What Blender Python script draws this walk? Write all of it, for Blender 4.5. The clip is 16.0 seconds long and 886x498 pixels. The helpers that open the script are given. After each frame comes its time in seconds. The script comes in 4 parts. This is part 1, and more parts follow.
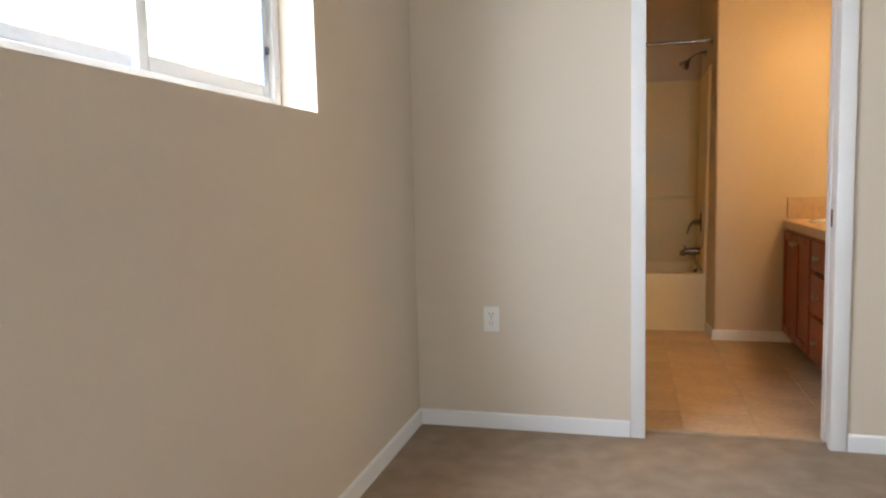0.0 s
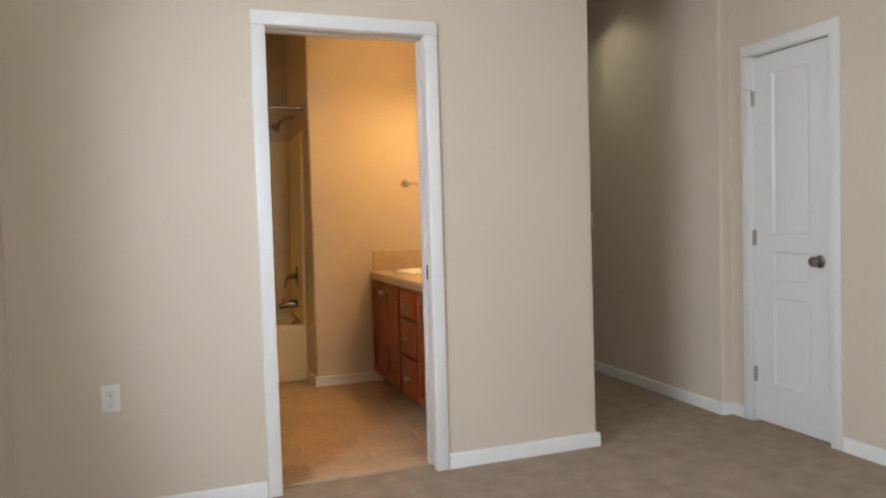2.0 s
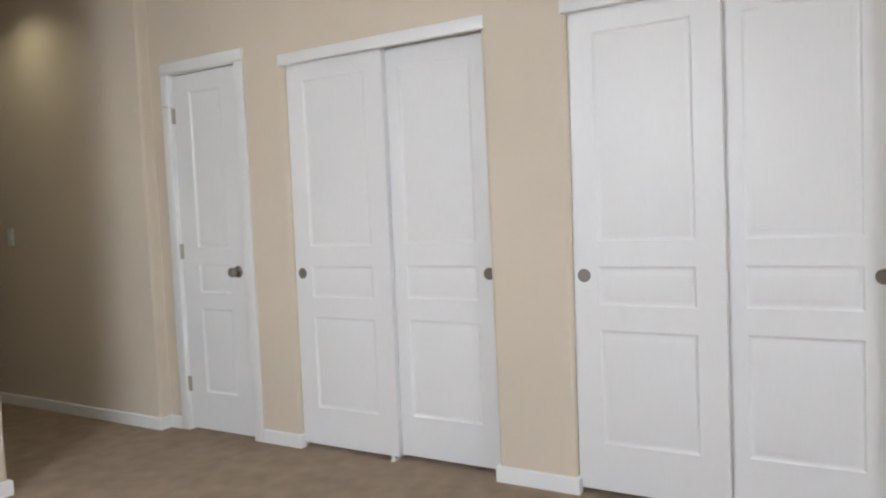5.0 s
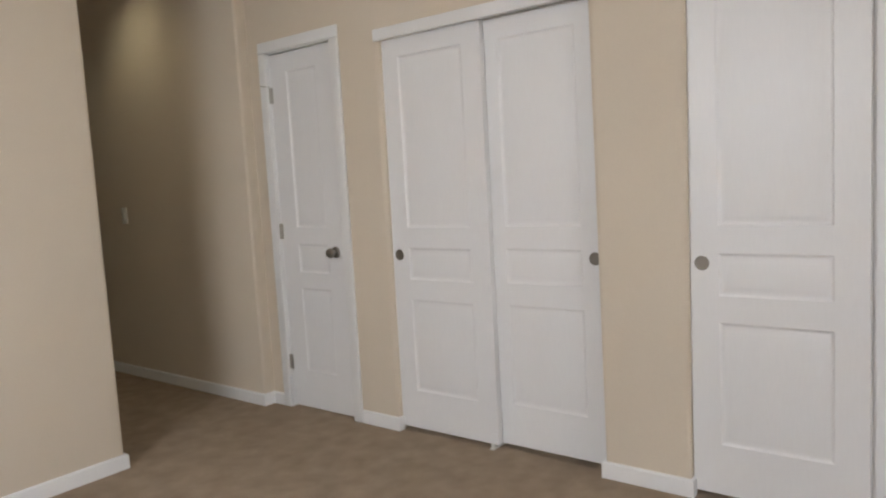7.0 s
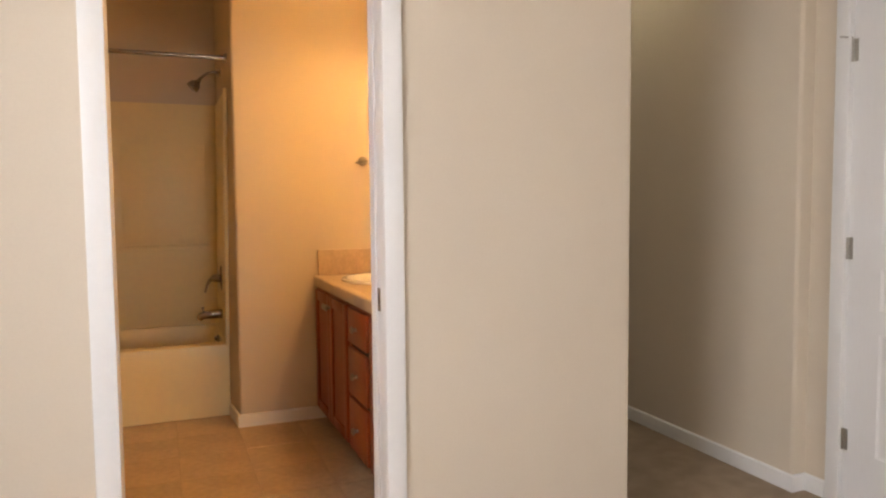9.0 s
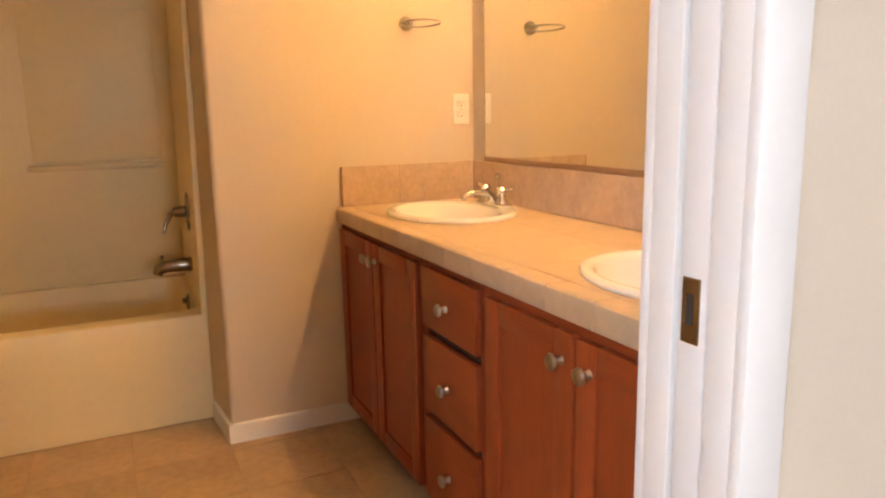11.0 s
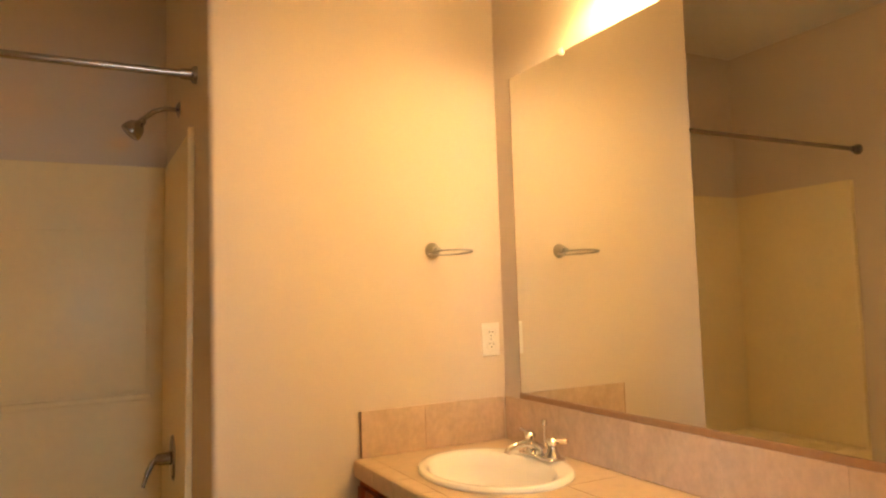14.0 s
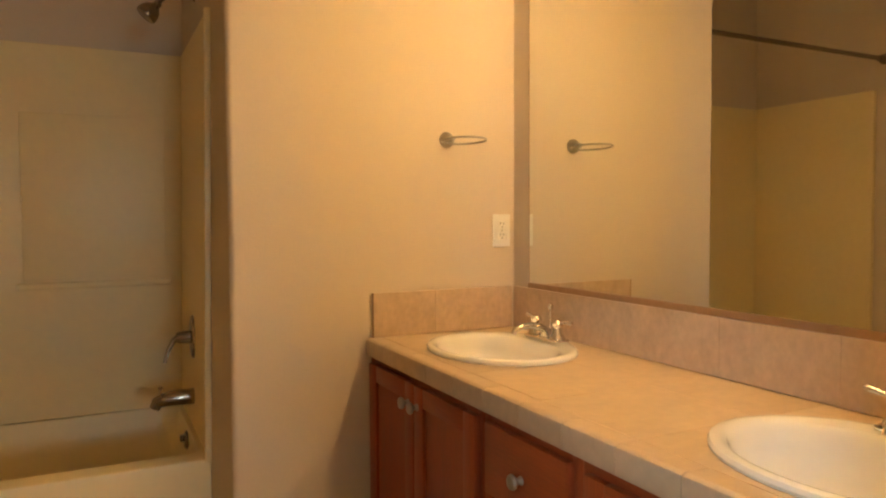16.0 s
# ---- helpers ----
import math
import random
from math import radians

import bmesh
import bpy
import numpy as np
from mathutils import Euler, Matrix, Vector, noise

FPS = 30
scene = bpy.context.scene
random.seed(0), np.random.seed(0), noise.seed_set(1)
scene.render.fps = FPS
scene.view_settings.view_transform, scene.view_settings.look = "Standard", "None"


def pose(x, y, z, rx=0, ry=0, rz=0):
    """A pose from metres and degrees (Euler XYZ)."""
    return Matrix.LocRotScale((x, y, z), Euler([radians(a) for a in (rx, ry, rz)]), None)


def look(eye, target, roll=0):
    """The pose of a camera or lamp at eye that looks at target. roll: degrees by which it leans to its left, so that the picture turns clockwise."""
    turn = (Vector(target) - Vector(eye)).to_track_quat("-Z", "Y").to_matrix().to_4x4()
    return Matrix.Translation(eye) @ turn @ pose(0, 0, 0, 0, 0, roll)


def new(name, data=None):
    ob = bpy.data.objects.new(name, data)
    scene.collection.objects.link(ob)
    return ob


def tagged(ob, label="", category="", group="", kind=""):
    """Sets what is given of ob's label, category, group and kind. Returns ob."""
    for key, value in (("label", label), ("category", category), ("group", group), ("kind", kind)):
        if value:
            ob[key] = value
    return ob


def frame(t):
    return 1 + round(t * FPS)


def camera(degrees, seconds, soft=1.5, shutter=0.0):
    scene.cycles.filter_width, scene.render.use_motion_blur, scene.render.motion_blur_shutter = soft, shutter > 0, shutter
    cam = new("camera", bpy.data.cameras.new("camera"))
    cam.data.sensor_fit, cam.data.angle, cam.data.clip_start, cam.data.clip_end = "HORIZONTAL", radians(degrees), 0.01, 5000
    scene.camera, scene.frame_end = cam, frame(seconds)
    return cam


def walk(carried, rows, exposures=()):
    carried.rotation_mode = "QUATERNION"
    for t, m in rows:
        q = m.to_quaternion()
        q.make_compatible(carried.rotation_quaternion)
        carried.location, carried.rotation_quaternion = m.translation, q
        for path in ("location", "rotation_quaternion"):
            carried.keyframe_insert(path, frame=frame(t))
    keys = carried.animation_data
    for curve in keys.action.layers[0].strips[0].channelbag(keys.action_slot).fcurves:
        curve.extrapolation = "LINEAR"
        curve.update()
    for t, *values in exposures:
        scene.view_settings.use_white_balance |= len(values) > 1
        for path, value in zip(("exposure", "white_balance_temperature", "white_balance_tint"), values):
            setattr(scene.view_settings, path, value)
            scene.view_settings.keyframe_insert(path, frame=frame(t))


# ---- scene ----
cam = camera(64.4, 16.0, 2.2)
PATH = [
    (0, (0.687, 0.14, 1.113), (0.176, 2.065, 0.926), -1.4),
    (0.5, (0.524, 0.174, 1.139), (0.312, 2.156, 0.969), -2.3),
    (1, (0.426, 0.165, 1.164), (0.525, 2.157, 1.027), -1.5),
    (1.5, (0.384, 0.134, 1.182), (0.786, 2.093, 1.113), -2.0),
    (2, (0.418, 0.096, 1.179), (1.094, 1.976, 1.098), -1.7),
    (2.5, (0.457, 0.058, 1.177), (1.368, 1.837, 1.082), -2.3),
    (3, (0.512, 0.036, 1.178), (1.67, 1.662, 1.068), -2.7),
    (3.5, (0.553, 0.007, 1.186), (1.93, 1.453, 1.079), -2.5),
    (4, (0.59, -0.036, 1.206), (2.13, 1.235, 1.095), -2.8),
    (4.5, (0.629, -0.088, 1.197), (2.307, 0.996, 1.091), -2.4),
    (4.7, (0.626, -0.095, 1.197), (2.36, 0.897, 1.091), -2.5),
    (6.8, (0.728, -0.063, 1.258), (2.404, 1.014, 1.082), -3.3),
    (7, (0.748, -0.004, 1.27), (2.322, 1.215, 1.077), -3.2),
    (7.5, (0.836, 0.177, 1.206), (2.077, 1.739, 1.068), 0.0),
    (8, (0.813, 0.458, 1.244), (1.76, 2.21, 1.071), -2.3),
    (8.5, (0.828, 0.82, 1.252), (1.621, 2.651, 1.116), -1.3),
    (9, (0.865, 1.236, 1.223), (1.612, 3.087, 1.093), -0.5),
    (9.5, (0.843, 1.637, 1.188), (1.663, 3.454, 1.036), -1.0),
    (10, (0.862, 2.05, 1.164), (1.619, 3.876, 0.861), -1.9),
    (10.2, (0.883, 2.196, 1.16), (1.628, 4.025, 0.858), -1.3),
    (12.3, (0.973, 3.176, 1.112), (1.984, 4.825, 0.603), -0.3),
    (12.5, (0.949, 3.17, 1.147), (1.97, 4.838, 0.73), -0.4),
    (13, (0.932, 3.141, 1.194), (1.907, 4.878, 1.027), -0.1),
    (13.5, (0.91, 3.111, 1.281), (1.872, 4.864, 1.249), -1.1),
    (14, (0.901, 3.09, 1.318), (1.831, 4.857, 1.449), -1.8),
    (14.5, (0.896, 3.069, 1.347), (1.804, 4.829, 1.626), -0.7),
    (15, (0.873, 3.046, 1.401), (1.796, 4.794, 1.705), -0.5),
    (15.5, (0.875, 3.048, 1.346), (1.785, 4.829, 1.426), -0.6),
    (16, (0.886, 3.061, 1.203), (1.78, 4.848, 1.117), -0.3),
]
EXPO = [(0.0, -0.08, 6500, 11), (1.0, -0.04, 6500, 11), (2.0, -0.06, 6500, 11), (4.7, 0.08, 6450, 11), (6.8, -0.25, 6900, 13), (8.0, -0.1, 7150, 15), (9.0, 0.12, 7450, 18), (10.2, 0.08, 7150, 18),
        (12.3, 1.45, 6600, 16), (12.8, 1.33, 6600, 15), (13.5, 0.68, 6600, 11), (14.5, 0.35, 6450, 8), (15.0, 0.20, 6450, 6), (16.0, 0.0, 6450, 4)]
walk(cam, [(t, look(eye, to, roll)) for t, eye, to, roll in PATH], EXPO)

SHADE_GLOW = 23.0
BULB = 4.2

# ---- light ----
world = bpy.data.worlds.new("sky")
scene.world = world
world.use_nodes = True
wn = world.node_tree
sky = wn.nodes.new("ShaderNodeTexSky")
sky.sky_type = 'NISHITA'
sky.sun_disc = False
sky.sun_elevation, sky.sun_rotation = radians(48), radians(70)
wn.links.new(sky.outputs[0], wn.nodes["Background"].inputs[0])
wn.nodes["Background"].inputs[1].default_value = 0.15

sun = new("sun", bpy.data.lights.new("sun", 'SUN'))
sun.data.energy, sun.data.angle, sun.data.color = 5.0, radians(0.6), (1, 0.95, 0.86)
sun.matrix_world = look((6, 2.4, 8), (0, 0, 0))

# daylight that enters by the two window openings, one of them unseen and assumed: the sky's part slopes down, the
# sunlit ground's part slopes up
def daylight(at, down, up, w, h, sky_power, ground_power):
    for nm, to, power, color in (("window_skylight", down, sky_power, (0.76, 0.86, 1.0)), ("window_groundlight", up, ground_power, (1.0, 0.82, 0.58))):
        ob = new(nm, bpy.data.lights.new(nm, 'AREA'))
        ob.data.shape, ob.data.size, ob.data.size_y = 'RECTANGLE', w, h
        ob.data.energy, ob.data.color = power, color
        ob.matrix_world = look(at, to)
daylight((-0.50, 1.56, 1.95), (1.0, 1.56, 0.55), (1.0, 1.56, 2.3), 1.2, 0.26, 68, 6)
# fill added from behind the walker, through the assumed window out of view
daylight((1.62, -2.48, 1.48), (1.2, -1.0, 0.30), (1.3, -1.0, 2.1), 1.05, 1.15, 40, 7)

# ---- materials ----
def material(name, base, rough=0.6, metal=0.0, vary=0.06, scale=3.0, fine=60.0, bump=0.1, stretch=(1, 1, 1), spec=0.5, island=0.0, rand=0.0, dark=None, detail=6.0, depth=0.002):
    m = bpy.data.materials.new(name)
    m.use_nodes = True
    nt = m.node_tree
    n, l = nt.nodes, nt.links
    b = n["Principled BSDF"]
    b.inputs["Roughness"].default_value, b.inputs["Metallic"].default_value = rough, metal
    b.inputs["Specular IOR Level"].default_value = spec
    tc = n.new("ShaderNodeTexCoord")
    mp = n.new("ShaderNodeMapping")
    mp.inputs["Scale"].default_value = stretch
    l.new(tc.outputs["Object"], mp.inputs[0])
    big, small = n.new("ShaderNodeTexNoise"), n.new("ShaderNodeTexNoise")
    big.inputs["Scale"].default_value, small.inputs["Scale"].default_value = scale, fine
    big.inputs["Detail"].default_value, small.inputs["Detail"].default_value = detail, 4
    for t in (big, small):
        l.new(mp.outputs[0], t.inputs["Vector"])
    lo = tuple(c * (1 - vary * 2.2) for c in base) if dark is None else dark
    hi = tuple(min(1, c * (1 + vary * 1.4)) for c in base)
    ramp = n.new("ShaderNodeValToRGB")
    ramp.color_ramp.elements[0].position, ramp.color_ramp.elements[1].position = 0.3, 0.7
    ramp.color_ramp.elements[0].color, ramp.color_ramp.elements[1].color = (*lo, 1), (*hi, 1)
    add = n.new("ShaderNodeMath")
    add.operation = 'MULTIPLY_ADD'
    l.new(small.outputs[0], add.inputs[0])
    add.inputs[1].default_value = 0.45
    mul = n.new("ShaderNodeMath")
    mul.operation = 'MULTIPLY'
    mul.inputs[1].default_value = 0.55
    l.new(big.outputs[0], mul.inputs[0])
    l.new(mul.outputs[0], add.inputs[2])
    last = add.outputs[0]
    if rand or island:
        src = n.new("ShaderNodeObjectInfo" if rand else "ShaderNodeNewGeometry")
        jit = n.new("ShaderNodeMath")
        jit.operation = 'MULTIPLY_ADD'
        l.new(src.outputs["Random" if rand else "Random Per Island"], jit.inputs[0])
        jit.inputs[1].default_value = rand or island
        sub = n.new("ShaderNodeMath")
        sub.operation = 'SUBTRACT'
        sub.inputs[1].default_value = (rand or island) / 2
        l.new(last, sub.inputs[0])
        l.new(sub.outputs[0], jit.inputs[2])
        last = jit.outputs[0]
    l.new(last, ramp.inputs[0])
    l.new(ramp.outputs[0], b.inputs["Base Color"])
    if bump:
        bp = n.new("ShaderNodeBump")
        bp.inputs["Strength"].default_value, bp.inputs["Distance"].default_value = bump, depth
        l.new(small.outputs[0], bp.inputs["Height"])
        l.new(bp.outputs[0], b.inputs["Normal"])
    rr = n.new("ShaderNodeMapRange")
    rr.inputs[3].default_value, rr.inputs[4].default_value = max(0.02, rough - 0.06), min(1, rough + 0.06)
    l.new(big.outputs[0], rr.inputs[0])
    l.new(rr.outputs[0], b.inputs["Roughness"])
    return m

PAINT = material("beige_wall_paint", (0.66, 0.575, 0.465), 0.75, vary=0.015, scale=1.6, fine=120, bump=0.16, spec=0.3)
CEIL = material("ceiling_paint", (0.80, 0.77, 0.70), 0.9, vary=0.015, scale=1.5, fine=60, bump=0.35, spec=0.2)
TRIM = material("white_trim_paint", (0.80, 0.80, 0.79), 0.42, vary=0.012, scale=4, fine=90, bump=0.04)
DOORW = material("white_door_paint", (0.80, 0.80, 0.80), 0.40, vary=0.012, scale=3, fine=110, bump=0.05, stretch=(1, 1, 0.15))
CARPET = material("tan_carpet", (0.41, 0.315, 0.23), 1.0, vary=0.12, scale=9.0, fine=420, bump=1.0, spec=0.05, detail=9, depth=0.006)
FTILE = material("tan_ceramic_floor_tile", (0.50, 0.365, 0.235), 0.42, vary=0.13, scale=4.5, fine=30, bump=0.06, rand=0.10)
GROUT = material("tan_grout", (0.47, 0.36, 0.245), 0.9, vary=0.1, scale=8, fine=200, bump=0.3)
CTILE = material("beige_counter_tile", (0.53, 0.405, 0.27), 0.34, vary=0.07, scale=9, fine=40, bump=0.05, rand=0.08)
STILE = material("rosy_beige_splash_tile", (0.57, 0.43, 0.30), 0.34, vary=0.09, scale=16, fine=60, bump=0.05, rand=0.01, stretch=(1, 1, 0.8))
CGROUT = material("beige_grout", (0.50, 0.385, 0.27), 0.9, vary=0.08, scale=8, fine=200, bump=0.3)
CHERRY = material("cherry_stained_wood", (0.27, 0.052, 0.013), 0.42, vary=0.12, scale=5, fine=34, bump=0.05, stretch=(6, 6, 0.5))
CHERRYH = material("cherry_stained_wood_cross", (0.27, 0.052, 0.013), 0.42, vary=0.12, scale=5, fine=34, bump=0.05, stretch=(6, 0.5, 6))
# near-black brown: the shade of the cabinet's recesses put into the colour
RECSHADE = material("cabinet_recess_shade", (0.05, 0.022, 0.012), 0.8, vary=0.1, bump=0.05)
PORC = material("white_porcelain", (0.80, 0.78, 0.72), 0.12, vary=0.01, bump=0.0)
TUBM = material("cream_fibreglass", (0.84, 0.72, 0.43), 0.40, vary=0.02, scale=2, fine=30, bump=0.02)
CHROME = material("chrome", (0.72, 0.72, 0.72), 0.10, 1.0, vary=0.02, bump=0.0)
NICKEL = material("brushed_nickel", (0.42, 0.40, 0.36), 0.30, 1.0, vary=0.04, fine=200, bump=0.04)
STEEL = material("polished_nickel", (0.34, 0.31, 0.28), 0.14, 1.0, vary=0.03, bump=0.0)
DARKNI = material("dull_dark_nickel", (0.27, 0.25, 0.225), 0.34, 1.0, vary=0.06, fine=200, bump=0.03)
BRONZE = material("aged_nickel_fixture", (0.36, 0.28, 0.20), 0.38, 1.0, vary=0.08, bump=0.03)
BRASS = material("dark_brass_plate", (0.30, 0.22, 0.12), 0.4, 1.0, vary=0.1, bump=0.03)
PLASTIC = material("white_plastic_plate", (0.80, 0.79, 0.74), 0.35, vary=0.01, bump=0.0)
SLOT = material("dark_slot", (0.03, 0.028, 0.025), 0.7, vary=0.05, bump=0.0)
VINYL = material("white_vinyl_frame", (0.80, 0.81, 0.82), 0.35, vary=0.015, bump=0.02)
BLUEGASKET = material("grey_blue_window_gasket", (0.30, 0.38, 0.48), 0.6, vary=0.04, bump=0.02)
CHANNEL = material("brown_mirror_channel", (0.36, 0.23, 0.13), 0.35, 0.4, vary=0.06, bump=0.02)
DARKROOM = material("closet_interior_paint", (0.5, 0.47, 0.42), 0.9, vary=0.02, bump=0.1)
PAPER = material("white_paper_strip", (0.8, 0.78, 0.72), 0.8, vary=0.03, bump=0.1)
SIDING = material("blue_grey_siding", (0.30, 0.38, 0.46), 0.7, vary=0.05, scale=1, fine=20, bump=0.1)
GRASS = material("lawn", (0.10, 0.14, 0.04), 0.9, vary=0.25, scale=0.7, fine=30, bump=0.6)
ROOFM = material("grey_shingle_roof", (0.15, 0.14, 0.13), 0.9, vary=0.15, scale=6, fine=60, bump=0.4)

MIRROR = bpy.data.materials.new("mirror_silver")
MIRROR.use_nodes = True
mb = MIRROR.node_tree.nodes["Principled BSDF"]
mb.inputs["Base Color"].default_value = (0.80, 0.81, 0.77, 1)
mb.inputs["Metallic"].default_value, mb.inputs["Roughness"].default_value = 1.0, 0.015

GLASS = bpy.data.materials.new("window_glass")
GLASS.use_nodes = True
gb = GLASS.node_tree.nodes["Principled BSDF"]
gb.inputs["Base Color"].default_value = (0.97, 0.99, 0.98, 1)
gb.inputs["Transmission Weight"].default_value, gb.inputs["Roughness"].default_value, gb.inputs["IOR"].default_value = 1.0, 0.0, 1.45

def glow(name, color, strength):
    m = bpy.data.materials.new(name)
    m.use_nodes = True
    b = m.node_tree.nodes["Principled BSDF"]
    b.inputs["Base Color"].default_value = (0.85, 0.82, 0.76, 1)
    b.inputs["Roughness"].default_value = 0.5
    b.inputs["Emission Color"].default_value = (*color, 1)
    b.inputs["Emission Strength"].default_value = strength
    return m

SHADE = glow("frosted_glass_shade_lit", (1.0, 0.57, 0.20), SHADE_GLOW)
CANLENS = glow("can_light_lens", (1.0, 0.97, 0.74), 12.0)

# ---- mesh helpers ----
def add_box(bm, x0, y0, z0, x1, y1, z1, bevel=0.0, seg=2):
    r = bmesh.ops.create_cube(bm, size=1)
    vs = r["verts"]
    for v in vs:
        v.co = Vector(((x0 + x1) / 2 + v.co.x * (x1 - x0), (y0 + y1) / 2 + v.co.y * (y1 - y0), (z0 + z1) / 2 + v.co.z * (z1 - z0)))
    if bevel:
        es = list({e for v in vs for e in v.link_edges})
        bmesh.ops.bevel(bm, geom=es, offset=bevel, segments=seg, affect='EDGES', profile=0.5)

def box(x0, y0, z0, x1, y1, z1, bevel=0.0, seg=2):
    bm = bmesh.new()
    add_box(bm, x0, y0, z0, x1, y1, z1, bevel, seg)
    return bm

def lathe(profile, n=28, axis='z', at=(0, 0, 0), sx=1.0, sy=1.0):
    """A turned shape: profile rows are (radius, height)."""
    bm = bmesh.new()
    add_lathe(bm, profile, n, axis, at, sx, sy)
    return bm

def add_lathe(bm, profile, n=28, axis='z', at=(0, 0, 0), sx=1.0, sy=1.0):
    rings = []
    for r, h in profile:
        ring = []
        for i in range(n):
            a = 2 * math.pi * i / n
            c = (r * math.cos(a) * sx, r * math.sin(a) * sy, h)
            c = {'z': c, 'x': (c[2], c[0], c[1]), 'y': (c[0], c[2], c[1])}[axis]
            ring.append(bm.verts.new(Vector(c) + Vector(at)))
        rings.append(ring)
    for a, b in zip(rings, rings[1:]):
        for i in range(n):
            bm.faces.new((a[i], a[(i + 1) % n], b[(i + 1) % n], b[i]))
    if profile[0][0] > 1e-5:
        bm.faces.new(rings[0][::-1])
    if profile[-1][0] > 1e-5:
        bm.faces.new(rings[-1])
    bmesh.ops.recalc_face_normals(bm, faces=bm.faces)

def tube(points, radius, n=12, closed=False):
    """A round bar along points; radius may be one number or one for each point."""
    bm = bmesh.new()
    pts = [Vector(p) for p in points]
    k = len(pts)
    rings = []
    side = None
    for i, p in enumerate(pts):
        a, b = (pts[(i - 1) % k], pts[(i + 1) % k]) if closed else (pts[max(i - 1, 0)], pts[min(i + 1, k - 1)])
        d = (b - a).normalized()
        if side is None:
            side = d.orthogonal().normalized()
        side = (side - d * side.dot(d)).normalized()
        up = d.cross(side)
        r = radius[i] if isinstance(radius, (list, tuple)) else radius
        rings.append([bm.verts.new(p + (side * math.cos(t) + up * math.sin(t)) * r) for t in (2 * math.pi * j / n for j in range(n))])
    pairs = list(zip(rings, rings[1:])) + ([(rings[-1], rings[0])] if closed else [])
    for a, b in pairs:
        for j in range(n):
            bm.faces.new((a[j], a[(j + 1) % n], b[(j + 1) % n], b[j]))
    if not closed:
        bm.faces.new(rings[0][::-1])
        bm.faces.new(rings[-1])
    bmesh.ops.recalc_face_normals(bm, faces=bm.faces)
    return bm

def arc(c, r, a0, a1, n, plane='xz'):
    out = []
    for i in range(n + 1):
        a = radians(a0 + (a1 - a0) * i / n)
        u, v = r * math.cos(a), r * math.sin(a)
        out.append({'xz': (c[0] + u, c[1], c[2] + v), 'yz': (c[0], c[1] + u, c[2] + v), 'xy': (c[0] + u, c[1] + v, c[2])}[plane])
    return out

def mesh_of(name, bm, mat, smooth=True):
    me = bpy.data.meshes.new(name)
    bm.to_mesh(me)
    bm.free()
    me.materials.append(mat)
    if smooth:
        for p in me.polygons:
            p.use_smooth = True
        me.set_sharp_from_angle(angle=radians(32))
    return me

def part(name, bm, mat, parent=None, label="", smooth=True):
    ob = new(name, mesh_of(name, bm, mat, smooth))
    ob.parent = parent
    if label:
        tagged(ob, label)
    return ob

def thing(name, at, label, category, group="", rz=0, kind=""):
    e = new(name)
    e.empty_display_size = 0.1
    e.matrix_world = pose(*at, 0, 0, rz)
    return tagged(e, label, category, group, kind)

def setting(name, bm, mat, label, category, smooth=True):
    return tagged(part(name, bm, mat, None, "", smooth), label, category, "", "structure")

def wall(name, label, axis, a0, a1, d0, d1, z0, z1, holes=(), rounds=(), mat=None):
    """A wall along 'x' or 'y' from a0 to a1, between d0 and d1 across, with holes (a0, a1, z0, z1); rounds: (x, y) of upright edges that are bullnosed."""
    us = sorted({a0, a1, *[h[0] for h in holes], *[h[1] for h in holes]})
    zs = sorted({z0, z1, *[h[2] for h in holes], *[h[3] for h in holes]})
    us, zs = [u for u in us if a0 <= u <= a1], [z for z in zs if z0 <= z <= z1]
    def solid(i, k):
        if not (0 <= i < len(us) - 1 and 0 <= k < len(zs) - 1):
            return False
        u, z = (us[i] + us[i + 1]) / 2, (zs[k] + zs[k + 1]) / 2
        return not any(h[0] < u < h[1] and h[2] < z < h[3] for h in holes)
    bm = bmesh.new()
    def P(u, d, z):
        return bm.verts.new((u, d, z) if axis == 'x' else (d, u, z))
    def quad(*c):
        bm.faces.new([P(*q) for q in c])
    for i in range(len(us) - 1):
        for k in range(len(zs) - 1):
            if not solid(i, k):
                continue
            u, w, z, y = us[i], us[i + 1], zs[k], zs[k + 1]
            quad((u, d0, z), (w, d0, z), (w, d0, y), (u, d0, y))
            quad((u, d1, z), (w, d1, z), (w, d1, y), (u, d1, y))
            if not solid(i - 1, k):
                quad((u, d0, z), (u, d1, z), (u, d1, y), (u, d0, y))
            if not solid(i + 1, k):
                quad((w, d0, z), (w, d1, z), (w, d1, y), (w, d0, y))
            if not solid(i, k - 1):
                quad((u, d0, z), (w, d0, z), (w, d1, z), (u, d1, z))
            if not solid(i, k + 1):
                quad((u, d0, y), (w, d0, y), (w, d1, y), (u, d1, y))
    bmesh.ops.remove_doubles(bm, verts=bm.verts, dist=1e-5)
    bmesh.ops.recalc_face_normals(bm, faces=bm.faces)
    if rounds:
        es = [e for e in bm.edges if any(all(abs(v.co.x - x) < 1e-4 and abs(v.co.y - y) < 1e-4 for v in e.verts) for x, y in rounds)]
        bmesh.ops.bevel(bm, geom=es, offset=0.018, segments=5, affect='EDGES', profile=0.5)
    return setting(name, bm, mat or PAINT, label, "wall")

